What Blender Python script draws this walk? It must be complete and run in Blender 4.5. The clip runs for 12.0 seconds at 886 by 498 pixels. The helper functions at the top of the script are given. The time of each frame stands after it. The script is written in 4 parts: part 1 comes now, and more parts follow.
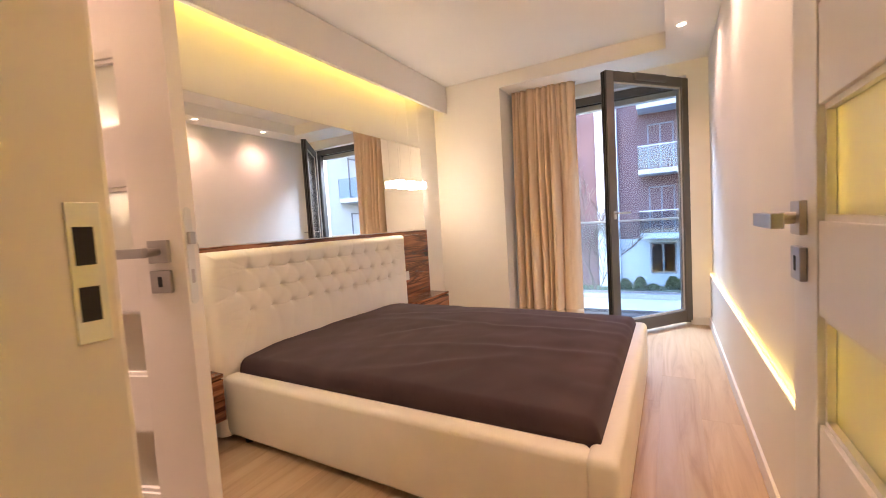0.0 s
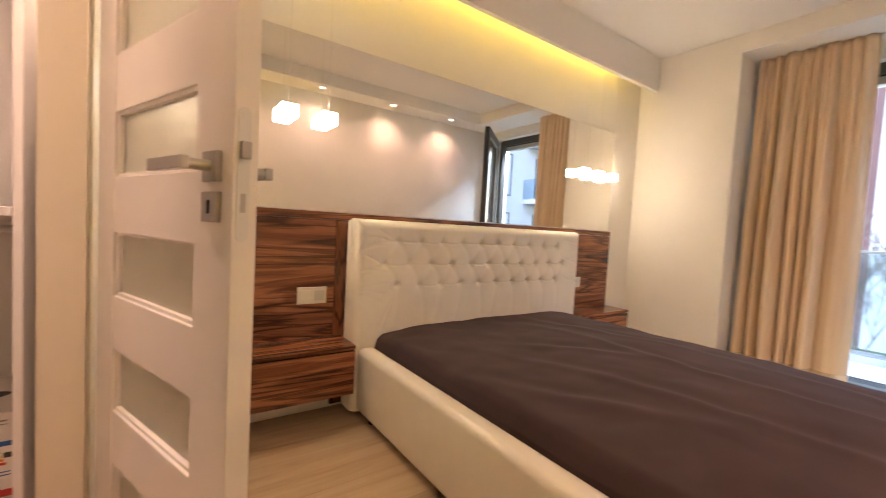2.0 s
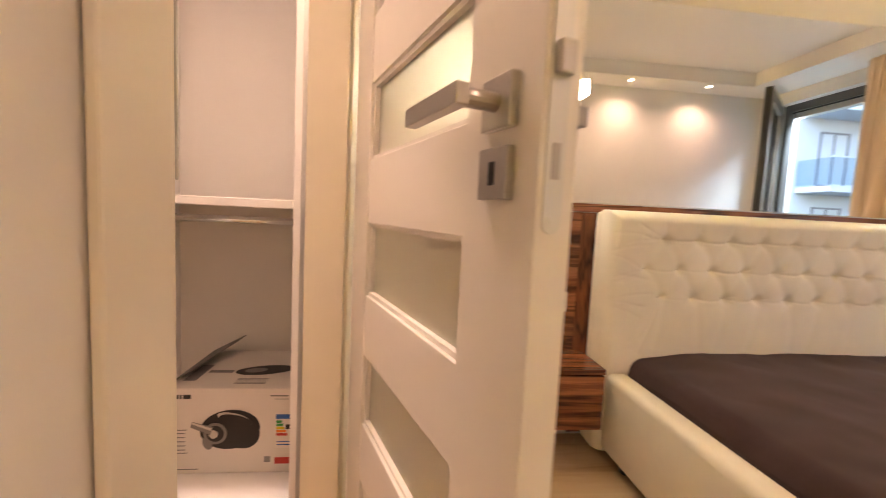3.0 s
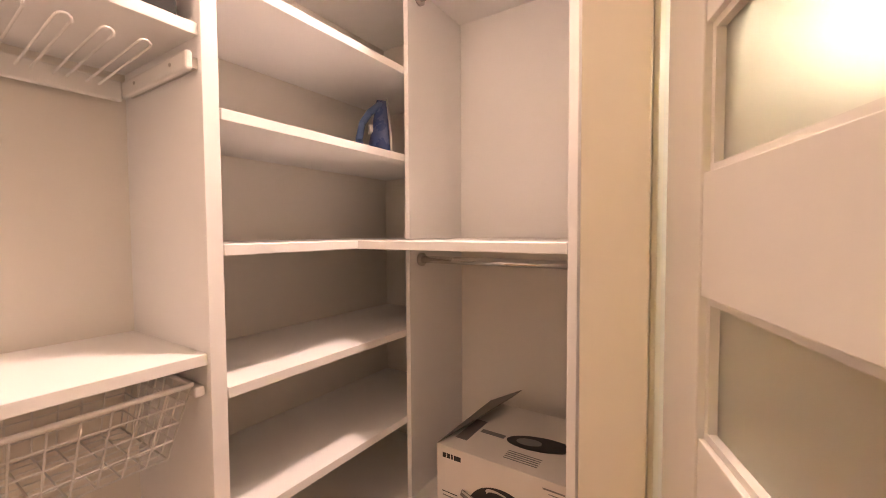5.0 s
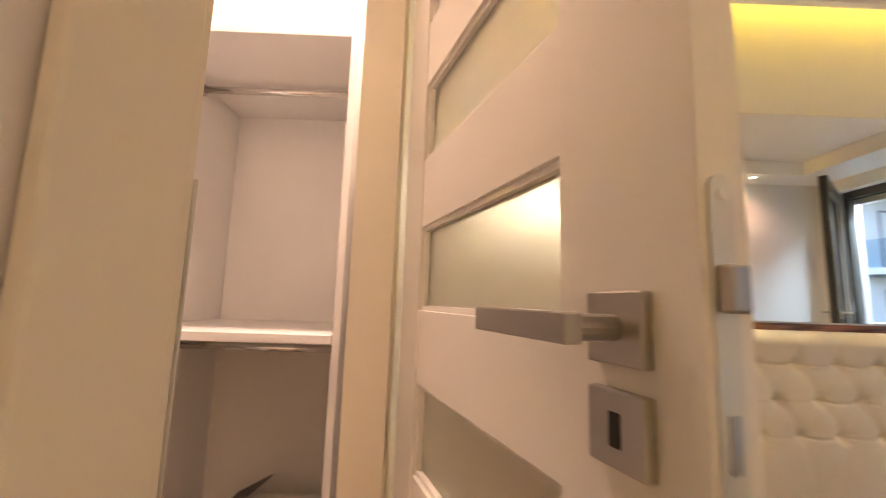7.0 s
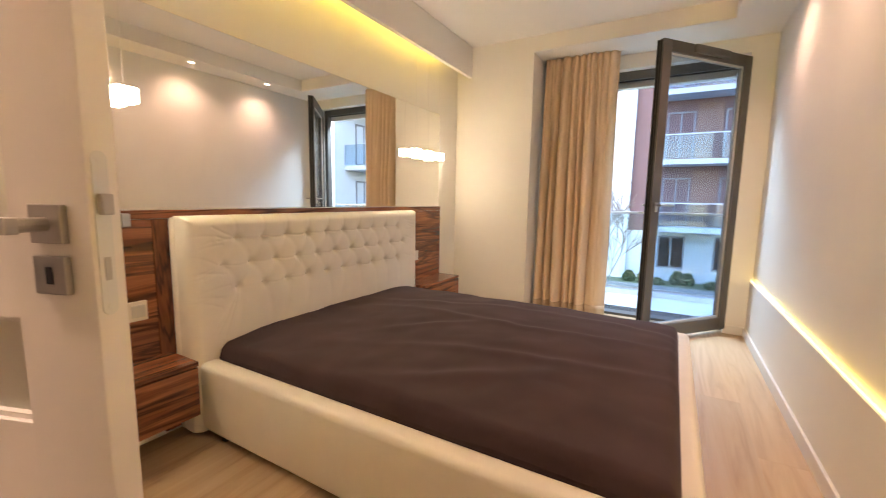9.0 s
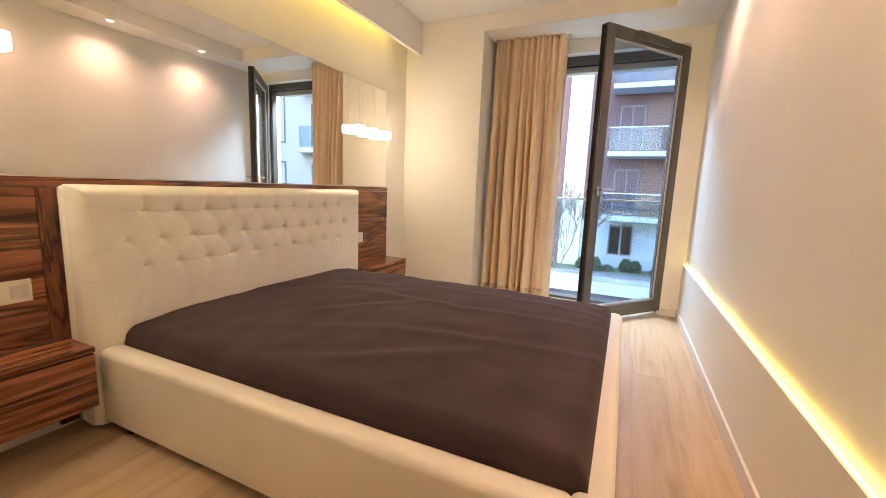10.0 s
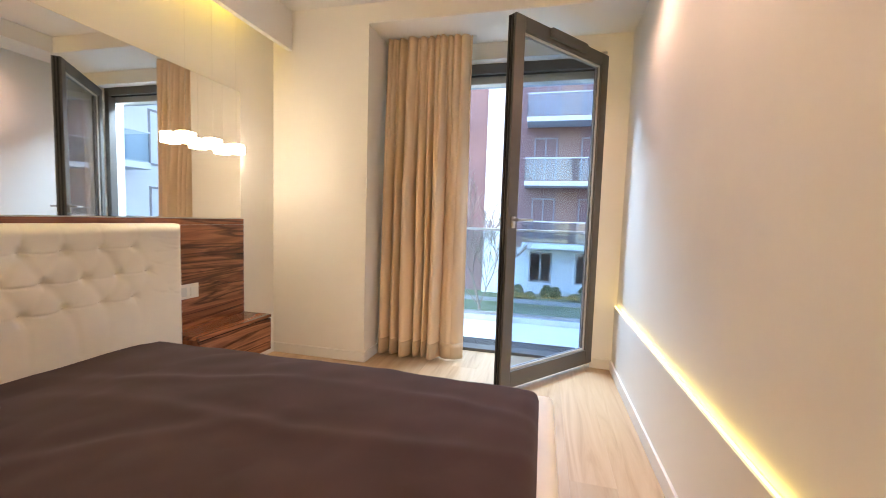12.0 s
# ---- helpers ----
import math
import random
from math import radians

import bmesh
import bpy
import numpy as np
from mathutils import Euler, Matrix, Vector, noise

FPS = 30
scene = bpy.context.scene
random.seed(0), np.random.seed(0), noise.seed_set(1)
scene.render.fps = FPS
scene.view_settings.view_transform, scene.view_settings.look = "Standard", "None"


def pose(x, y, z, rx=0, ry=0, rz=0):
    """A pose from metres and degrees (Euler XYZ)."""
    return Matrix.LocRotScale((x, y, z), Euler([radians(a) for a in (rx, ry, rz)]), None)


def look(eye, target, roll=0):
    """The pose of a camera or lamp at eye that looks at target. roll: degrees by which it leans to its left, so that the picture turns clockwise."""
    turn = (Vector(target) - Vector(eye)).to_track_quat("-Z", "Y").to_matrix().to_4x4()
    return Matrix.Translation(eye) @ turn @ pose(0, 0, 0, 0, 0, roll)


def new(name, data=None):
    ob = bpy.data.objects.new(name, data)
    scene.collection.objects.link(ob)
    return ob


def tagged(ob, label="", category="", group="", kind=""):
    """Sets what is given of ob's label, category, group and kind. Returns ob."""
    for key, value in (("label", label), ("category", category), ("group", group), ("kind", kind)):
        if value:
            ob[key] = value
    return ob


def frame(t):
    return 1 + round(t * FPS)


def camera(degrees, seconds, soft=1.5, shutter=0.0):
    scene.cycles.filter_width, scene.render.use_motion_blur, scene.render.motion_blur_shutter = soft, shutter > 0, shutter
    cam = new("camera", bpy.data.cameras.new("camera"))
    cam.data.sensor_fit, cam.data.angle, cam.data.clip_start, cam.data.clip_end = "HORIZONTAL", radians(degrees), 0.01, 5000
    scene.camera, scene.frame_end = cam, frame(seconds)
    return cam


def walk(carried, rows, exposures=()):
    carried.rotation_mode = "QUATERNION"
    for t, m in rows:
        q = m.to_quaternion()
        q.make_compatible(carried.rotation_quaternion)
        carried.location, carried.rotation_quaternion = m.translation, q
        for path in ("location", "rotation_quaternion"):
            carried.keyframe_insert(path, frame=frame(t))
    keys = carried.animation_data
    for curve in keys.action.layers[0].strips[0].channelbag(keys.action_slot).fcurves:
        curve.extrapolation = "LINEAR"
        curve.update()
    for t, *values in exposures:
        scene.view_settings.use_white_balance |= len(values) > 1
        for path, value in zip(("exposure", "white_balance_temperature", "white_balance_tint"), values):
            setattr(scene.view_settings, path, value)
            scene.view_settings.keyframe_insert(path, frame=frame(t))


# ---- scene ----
cam = camera(95.8, 12.0, soft=0.45, shutter=0.3)
PATH = [
    (0, (-0.008, -0.078, 1.072), (-0.995, 1.656, 0.948), -3.5),
    (0.5, (-0.061, 0.044, 1.075), (-1.011, 1.803, 1.009), -1.3),
    (1, (-0.09, 0.143, 1.074), (-1.186, 1.813, 1.0), 1.3),
    (1.5, (-0.127, 0.243, 1.041), (-1.476, 1.717, 0.946), 2.5),
    (2, (-0.212, 0.301, 0.971), (-1.842, 1.455, 0.869), 3.2),
    (2.5, (-0.363, 0.292, 0.936), (-2.23, 1.001, 0.827), 2.9),
    (3, (-0.584, 0.28, 0.944), (-2.565, 0.494, 0.775), 2.8),
    (3.5, (-0.765, 0.252, 0.971), (-2.723, -0.01, 0.658), 2.3),
    (3.7, (-0.81, 0.242, 0.965), (-2.737, -0.201, 0.664), 2.7),
    (5.3, (-0.921, 0.217, 1.0), (-2.568, -0.917, 0.953), -1.0),
    (5.5, (-0.913, 0.227, 1.009), (-2.592, -0.859, 1.04), -1.2),
    (6, (-0.874, 0.245, 1.034), (-2.625, -0.702, 1.225), -0.6),
    (6.5, (-0.799, 0.25, 1.06), (-2.683, -0.35, 1.358), 0.9),
    (6.7, (-0.762, 0.249, 1.062), (-2.707, -0.114, 1.356), 1.4),
    (8.3, (-0.364, 0.196, 1.081), (-1.81, 1.577, 1.015), 2.0),
    (8.5, (-0.343, 0.185, 1.084), (-1.67, 1.677, 0.97), 1.5),
    (9, (-0.284, 0.179, 1.089), (-1.27, 1.901, 0.843), 1.0),
    (9.5, (-0.267, 0.22, 1.059), (-1.1, 2.013, 0.758), 2.0),
    (10, (-0.197, 0.297, 1.041), (-1.007, 2.101, 0.738), 2.3),
    (10.5, (-0.206, 0.439, 0.997), (-0.954, 2.275, 0.734), 2.3),
    (11, (-0.191, 0.641, 0.997), (-0.87, 2.507, 0.762), 1.5),
    (11.5, (-0.188, 0.874, 1.034), (-0.781, 2.774, 0.842), 1.2),
    (12, (-0.228, 1.149, 1.063), (-0.709, 3.084, 0.915), 1.8),
]
walk(cam, [(t, look(e, g, r)) for t, e, g, r in PATH],
     [(0, 3.16, 6650, 21), (0.5, 3.0, 6600, 21), (1.5, 2.95, 6550, 20), (2.0, 2.95, 6850, 17), (2.7, 3.2, 6900, 15), (3.7, 3.15, 6450, 11),
      (5.5, 3.08, 6350, 11), (6.6, 2.84, 6750, 11), (8.3, 2.78, 6800, 13), (9.5, 3.08, 6850, 13), (10.5, 3.08, 6750, 13), (12, 3.02, 6550, 12)])

# ---- light ----
world = bpy.data.worlds.new("world")
scene.world = world
world.use_nodes = True
wn = world.node_tree
sky = wn.nodes.new("ShaderNodeTexSky")
sky.sky_type, sky.sun_disc = "NISHITA", False
sky.sun_elevation, sky.sun_rotation = radians(38), radians(200)
sky.dust_density, sky.ozone_density, sky.air_density = 0.4, 3.0, 1.3
wn.links.new(sky.outputs[0], wn.nodes["Background"].inputs[0])
wn.nodes["Background"].inputs[1].default_value = 0.15

sun = new("sun", bpy.data.lights.new("sun", "SUN"))
sun.data.energy, sun.data.angle, sun.data.color = 0.5, radians(25), (0.96, 0.98, 1.0)
sun.matrix_world = look((0, 0, 30), (-4, 18, 0))

WARM = (1.0, 0.635, 0.50)
CLOSET_WARM = (1.0, 0.71, 0.60)
DAY = (0.54, 0.75, 1.0)
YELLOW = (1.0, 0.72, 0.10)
SPOT_W, CEIL_COVE_W, LEDGE_W, CLOSET_W = 3.85, 0.24, 0.17, 4.5


def area(name, m, sx, sy, watts, colour):
    la = bpy.data.lights.new(name, "AREA")
    la.shape, la.size, la.size_y, la.energy, la.color = "RECTANGLE", sx, sy, watts, colour
    ob = new(name, la)
    ob.matrix_world = m
    return ob


# added lamp outside the balcony door head, stands in for light from the sky
area("sky_fill_light", look((-0.375, 4.66, 2.40), (-0.45, 2.9, 0.55)), 1.0, 0.22, 22.0, DAY)


# ---- materials ----
def nodes_of(name):
    m = bpy.data.materials.new(name)
    m.use_nodes = True
    return m, m.node_tree, m.node_tree.nodes["Principled BSDF"]


def coords(t, scale, space="Object"):
    tc, mp = t.nodes.new("ShaderNodeTexCoord"), t.nodes.new("ShaderNodeMapping")
    mp.inputs["Scale"].default_value = scale
    t.links.new(tc.outputs[space], mp.inputs[0])
    return mp.outputs[0]


def noise_of(t, vec, scale, detail=4.0, rough=0.55, distort=0.0):
    n = t.nodes.new("ShaderNodeTexNoise")
    n.inputs["Scale"].default_value, n.inputs["Detail"].default_value = scale, detail
    n.inputs["Roughness"].default_value, n.inputs["Distortion"].default_value = rough, distort
    t.links.new(vec, n.inputs["Vector"])
    return n.outputs["Fac"]


def ramp(t, fac, stops):
    r = t.nodes.new("ShaderNodeValToRGB")
    e = r.color_ramp.elements
    while len(e) < len(stops):
        e.new(0.5)
    for k, (p, c) in enumerate(stops):
        e[k].position, e[k].color = p, (*c, 1)
    t.links.new(fac, r.inputs[0])
    return r.outputs[0]


def bump(t, b, height, strength, dist=0.002):
    n = t.nodes.new("ShaderNodeBump")
    n.inputs["Strength"].default_value, n.inputs["Distance"].default_value = strength, dist
    t.links.new(height, n.inputs["Height"])
    t.links.new(n.outputs[0], b.inputs["Normal"])


def plain(name, colour, rough, metal=0.0, var=0.06, big=3.0, fine=180.0, relief=0.08, dist=0.001, coat=0.0):
    """Colour that wanders at a large and a small scale, with fine relief."""
    m, t, b = nodes_of(name)
    v = coords(t, (1, 1, 1))
    n1, n2 = noise_of(t, v, big, 5), noise_of(t, v, fine, 3)
    lo, hi = [max(0, c * (1 - var)) for c in colour], [min(1, c * (1 + var)) for c in colour]
    t.links.new(ramp(t, n1, [(0.3, lo), (0.7, hi)]), b.inputs["Base Color"])
    rr = t.nodes.new("ShaderNodeMapRange")
    rr.inputs[3].default_value, rr.inputs[4].default_value = max(0.02, rough - 0.06), min(1, rough + 0.06)
    t.links.new(noise_of(t, v, big * 4, 4), rr.inputs[0])
    t.links.new(rr.outputs[0], b.inputs["Roughness"])
    b.inputs["Metallic"].default_value = metal
    b.inputs["Coat Weight"].default_value = coat
    if relief:
        bump(t, b, n2, relief, dist)
    return m


def veneer(name, light, mid, dark, rough, grain, coat=0.3):
    """Sawn veneer, the grain running along y: broad uneven bands, thin black lines, fibres."""
    m, t, b = nodes_of(name)
    gx, gy, gz = grain
    base = coords(t, (gx, gy, gz))
    w = noise_of(t, base, 0.75, 5, 0.62, 1.6)
    line = noise_of(t, coords(t, (gx * 1.6, gy * 0.8, gz * 1.6)), 1.0, 3, 0.5, 2.2)
    fine = noise_of(t, coords(t, (gx * 14, gy * 3, gz * 14)), 1.0, 5, 0.7)
    blend_ = [0.5 * (p + q) for p, q in zip(light, mid)]
    c1 = ramp(t, w, [(0.28, dark), (0.36, mid), (0.45, blend_), (0.52, light), (0.58, mid), (0.66, blend_), (0.74, dark)])
    c2 = ramp(t, line, [(0.43, (1, 1, 1)), (0.485, (0.22, 0.17, 0.15)), (0.505, (0.16, 0.12, 0.11)), (0.56, (1, 1, 1))])
    c3 = ramp(t, fine, [(0.32, (0.50, 0.46, 0.44)), (0.66, (1.12, 1.08, 1.04))])
    for src, f in ((c2, 0.85), (c3, 0.70)):
        mx = t.nodes.new("ShaderNodeMix")
        mx.data_type, mx.blend_type = "RGBA", "MULTIPLY"
        mx.inputs[0].default_value = f
        t.links.new(c1, mx.inputs[6])
        t.links.new(src, mx.inputs[7])
        c1 = mx.outputs[2]
    t.links.new(c1, b.inputs["Base Color"])
    b.inputs["Roughness"].default_value = rough
    b.inputs["Coat Weight"].default_value, b.inputs["Coat Roughness"].default_value = coat, 0.12
    bump(t, b, fine, 0.05, 0.0005)
    return m


def oak_floor(name):
    m, t, b = nodes_of(name)
    info = t.nodes.new("ShaderNodeObjectInfo")
    tc = t.nodes.new("ShaderNodeTexCoord")
    add = t.nodes.new("ShaderNodeVectorMath")
    sc = t.nodes.new("ShaderNodeVectorMath")
    sc.operation = "SCALE"
    comb = t.nodes.new("ShaderNodeCombineXYZ")
    for k in range(3):
        t.links.new(info.outputs["Random"], comb.inputs[k])
    t.links.new(comb.outputs[0], sc.inputs[0])
    sc.inputs["Scale"].default_value = 37.0
    t.links.new(tc.outputs["Object"], add.inputs[0])
    t.links.new(sc.outputs[0], add.inputs[1])
    mp = t.nodes.new("ShaderNodeMapping")
    mp.inputs["Scale"].default_value = (14, 1.1, 14)
    t.links.new(add.outputs[0], mp.inputs[0])
    w = noise_of(t, mp.outputs[0], 1.0, 6, 0.6, 0.9)
    mp2 = t.nodes.new("ShaderNodeMapping")
    mp2.inputs["Scale"].default_value = (160, 6, 160)
    t.links.new(add.outputs[0], mp2.inputs[0])
    fine = noise_of(t, mp2.outputs[0], 1.0, 3)
    c = ramp(t, w, [(0.3, (0.40, 0.26, 0.145)), (0.48, (0.51, 0.355, 0.21)), (0.7, (0.57, 0.42, 0.265))])
    hue = t.nodes.new("ShaderNodeHueSaturation")
    mr = t.nodes.new("ShaderNodeMapRange")
    mr.inputs[3].default_value, mr.inputs[4].default_value = 0.90, 1.06
    t.links.new(info.outputs["Random"], mr.inputs[0])
    t.links.new(mr.outputs[0], hue.inputs["Value"])
    t.links.new(c, hue.inputs["Color"])
    t.links.new(hue.outputs[0], b.inputs["Base Color"])
    b.inputs["Roughness"].default_value = 0.38
    bump(t, b, fine, 0.06, 0.0006)
    return m


def glow(name, colour, strength):
    m, t, b = nodes_of(name)
    b.inputs["Base Color"].default_value = (*[0.9 * c for c in colour], 1)
    b.inputs["Emission Color"].default_value = (*colour, 1)
    b.inputs["Emission Strength"].default_value = strength
    return m


def pane_glass(name, tint):
    """Thin clear pane: straight view through, mirror gloss by angle."""
    m, t, b = nodes_of(name)
    tr, gl = t.nodes.new("ShaderNodeBsdfTransparent"), t.nodes.new("ShaderNodeBsdfGlossy")
    tr.inputs[0].default_value = (*tint, 1)
    gl.inputs["Roughness"].default_value = 0.0
    lw, mx = t.nodes.new("ShaderNodeLayerWeight"), t.nodes.new("ShaderNodeMixShader")
    lw.inputs[0].default_value = 0.5
    pw, ma = t.nodes.new("ShaderNodeMath"), t.nodes.new("ShaderNodeMath")
    pw.operation, ma.operation = "POWER", "MULTIPLY_ADD"
    pw.inputs[1].default_value, ma.inputs[1].default_value, ma.inputs[2].default_value = 5.0, 0.96, 0.04
    t.links.new(lw.outputs["Facing"], pw.inputs[0])
    t.links.new(pw.outputs[0], ma.inputs[0])
    t.links.new(ma.outputs[0], mx.inputs[0])
    t.links.new(tr.outputs[0], mx.inputs[1])
    t.links.new(gl.outputs[0], mx.inputs[2])
    t.links.new(mx.outputs[0], t.nodes["Material Output"].inputs[0])
    return m


def satin_glass(name):
    """Etched glass: what is behind shows as a soft blur."""
    m, t, b = nodes_of(name)
    b.inputs["Base Color"].default_value = (0.84, 0.82, 0.70, 1)
    b.inputs["Roughness"].default_value = 0.40
    b.inputs["Transmission Weight"].default_value = 0.72
    b.inputs["IOR"].default_value = 1.35
    bump(t, b, noise_of(t, coords(t, (1, 1, 1)), 600, 2), 0.05, 0.0004)
    return m


M_WALL = plain("wall_paint", (0.83, 0.785, 0.705), 0.62, var=0.025, big=1.6, fine=260, relief=0.10)
M_FEATURE = plain("textured_wall_paint", (0.81, 0.77, 0.70), 0.55, var=0.03, big=2.0, fine=90, relief=0.25)
M_CEIL = plain("ceiling_paint", (0.82, 0.79, 0.745), 0.75, var=0.02, big=1.2, fine=240, relief=0.06)
M_TRIM = plain("white_lacquer", (0.81, 0.775, 0.715), 0.36, var=0.02, relief=0.03)
# jamb lacquer carries the warm room light as a cream tint
M_JAMB = plain("warm_tinted_lacquer", (0.84, 0.775, 0.635), 0.4, var=0.02, relief=0.03)
M_BOARD = plain("white_melamine", (0.92, 0.905, 0.88), 0.42, var=0.02, big=2, fine=420, relief=0.04)
M_OAK = oak_floor("oak_planks")
M_SUB = plain("floor_joint", (0.46, 0.34, 0.22), 0.9)
M_ROSE = veneer("rosewood_veneer", (0.42, 0.165, 0.072), (0.195, 0.060, 0.027), (0.036, 0.015, 0.010), 0.24, (5.5, 0.5, 5.5))
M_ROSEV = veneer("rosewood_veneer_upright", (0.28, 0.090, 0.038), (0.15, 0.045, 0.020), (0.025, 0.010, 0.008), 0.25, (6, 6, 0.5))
M_LEATHER = plain("cream_leatherette", (0.88, 0.815, 0.685), 0.40, var=0.035, big=5, fine=420, relief=0.16, dist=0.0008)
M_BUTTON = plain("cream_button", (0.70, 0.64, 0.53), 0.45, var=0.03)
M_SHEET = plain("brown_cotton", (0.062, 0.036, 0.036), 0.85, var=0.16, big=5, fine=900, relief=0.2, dist=0.0006)
M_SHEET.node_tree.nodes["Principled BSDF"].inputs["Specular IOR Level"].default_value = 0.18
M_SHEET.node_tree.nodes["Principled BSDF"].inputs["Sheen Weight"].default_value = 0.07
M_CURTAIN = plain("beige_curtain", (0.80, 0.61, 0.41), 0.85, var=0.015, big=1.5, fine=900, relief=0.08)
M_HEM = plain("curtain_hem", (0.64, 0.47, 0.30), 0.8, var=0.04, fine=900, relief=0.08)
M_ANTHRA = plain("anthracite_frame", (0.105, 0.097, 0.088), 0.38, var=0.08, relief=0.04)
M_RUBBER = plain("black_gasket", (0.015, 0.015, 0.015), 0.7)
M_STEEL = plain("brushed_steel", (0.50, 0.475, 0.44), 0.30, metal=1.0, var=0.06, fine=300, relief=0.05)
M_CHROME = plain("chrome", (0.78, 0.77, 0.75), 0.10, metal=1.0, var=0.03, relief=0.0)
M_DARKHOLE = plain("dark_hollow", (0.02, 0.018, 0.016), 0.8)
M_BRIGHT = plain("pale_steel", (0.74, 0.74, 0.70), 0.45, metal=0.7)
M_GLASS = pane_glass("window_glass", (0.74, 0.81, 0.90))
M_SATIN = satin_glass("satin_glass")
M_PLASTIC = plain("ivory_plastic", (0.74, 0.69, 0.60), 0.35, var=0.02, relief=0.0)
M_SILVER = plain("silver_plastic", (0.60, 0.575, 0.53), 0.35, metal=0.3, var=0.02, relief=0.0)
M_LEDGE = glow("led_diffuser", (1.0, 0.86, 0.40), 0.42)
M_PEND = glow("opal_glass_lit", (1.0, 0.86, 0.68), 5.8)
M_SPOT = glow("lamp_lens", (1.0, 0.90, 0.72), 2.8)
M_CORD = plain("grey_cord", (0.66, 0.62, 0.55), 0.5)
M_WIRE = plain("white_coated_wire", (0.80, 0.78, 0.74), 0.35, var=0.02, relief=0.0)
M_CARD = plain("white_carton", (0.76, 0.72, 0.66), 0.55, var=0.04, fine=120, relief=0.05)
M_CARDIN = plain("grey_carton", (0.20, 0.18, 0.16), 0.8)
M_BLACK = plain("black_print", (0.018, 0.018, 0.019), 0.45, var=0.2)
M_GREYP = plain("grey_print", (0.22, 0.21, 0.20), 0.5)
M_BLACKBOX = plain("black_box_card", (0.018, 0.018, 0.017), 0.8, var=0.15)
M_BLUE = plain("blue_plastic", (0.045, 0.075, 0.20), 0.28, var=0.08, relief=0.0)
M_BLUEL = plain("pale_blue_plastic", (0.10, 0.16, 0.33), 0.3, relief=0.0)
M_CONC = plain("balcony_concrete", (0.62, 0.65, 0.69), 0.8, var=0.08, fine=60, relief=0.2)
M_BROWN = plain("brown_facade", (0.125, 0.072, 0.080), 0.7, var=0.10, big=0.6, relief=0.0)
M_RUST = plain("rust_cladding", (0.175, 0.100, 0.082), 0.6, var=0.08, big=0.8, relief=0.0)
# white render with the courtyard's blue haze mixed into its colour
M_RENDER = plain("hazed_white_render", (0.42, 0.47, 0.54), 0.85, var=0.05, big=0.5, relief=0.0)
# opaque panes: the sky's reflection is put into the blue-grey base colour
M_WPANE = plain("facade_pane_sky_tint", (0.33, 0.37, 0.45), 0.25, var=0.25, big=0.8, relief=0.0)
M_WFRAME = plain("facade_frame", (0.17, 0.18, 0.215), 0.5, relief=0.0)
M_LAWN = plain("lawn", (0.085, 0.110, 0.060), 0.95, var=0.35, big=0.8, fine=20, relief=0.4, dist=0.02)
M_PAVE = plain("paving", (0.17, 0.18, 0.19), 0.85, var=0.12, big=1.0, fine=15, relief=0.3)
M_BARK = plain("bark", (0.16, 0.13, 0.12), 0.9, var=0.2, fine=40, relief=0.4)
M_LEAF = plain("evergreen", (0.045, 0.075, 0.030), 0.8, var=0.4, big=6)
M_RED = plain("red_print", (0.55, 0.04, 0.03), 0.5)
M_PRINTBLUE = plain("blue_print", (0.03, 0.12, 0.42), 0.5)
M_PRINTGREEN = plain("green_print", (0.04, 0.35, 0.08), 0.5)
M_PRINTYELLOW = plain("yellow_print", (0.75, 0.55, 0.03), 0.5)
M_PRINTORANGE = plain("orange_print", (0.75, 0.22, 0.02), 0.5)
M_RGLASS = pane_glass("railing_glass", (0.84, 0.93, 0.95))

m, t, b = nodes_of("mirror_silver")
b.inputs["Base Color"].default_value = (0.90, 0.89, 0.86, 1)
b.inputs["Metallic"].default_value, b.inputs["Roughness"].default_value = 1.0, 0.0
M_MIRROR = m


# ---- building helpers ----
def link(name, bm, material, parent=None, label="", smooth=False):
    me = bpy.data.meshes.new(name)
    bm.to_mesh(me)
    bm.free()
    me.materials.append(material)
    if smooth:
        for p in me.polygons:
            p.use_smooth = True
    ob = new(name, me)
    if parent is not None:
        ob.parent = parent
    if label:
        ob["label"] = label
    return ob


def part(name, bm, material, parent, label="", smooth=False):
    return link(name, bm, material, parent, label, smooth)


def empty(name, place=(0, 0, 0), rz=0):
    ob = new(name)
    ob.empty_display_size = 0.05
    ob.matrix_world = pose(*place, 0, 0, rz)
    return ob


def put(bm, x0, x1, y0, y1, z0, z1, bevel=0.0, seg=2):
    """Adds a box with eased edges to bm."""
    r = bmesh.ops.create_cube(bm, size=1.0)
    vs = r["verts"]
    for v in vs:
        v.co = (x0 + (v.co.x + 0.5) * (x1 - x0), y0 + (v.co.y + 0.5) * (y1 - y0), z0 + (v.co.z + 0.5) * (z1 - z0))
    if bevel:
        es = {e for v in vs for e in v.link_edges}
        bmesh.ops.bevel(bm, geom=list(es), offset=bevel, segments=seg, affect="EDGES", profile=0.5)
    return bm


def box(x0, x1, y0, y1, z0, z1, bevel=0.0, seg=2):
    return put(bmesh.new(), x0, x1, y0, y1, z0, z1, bevel, seg)


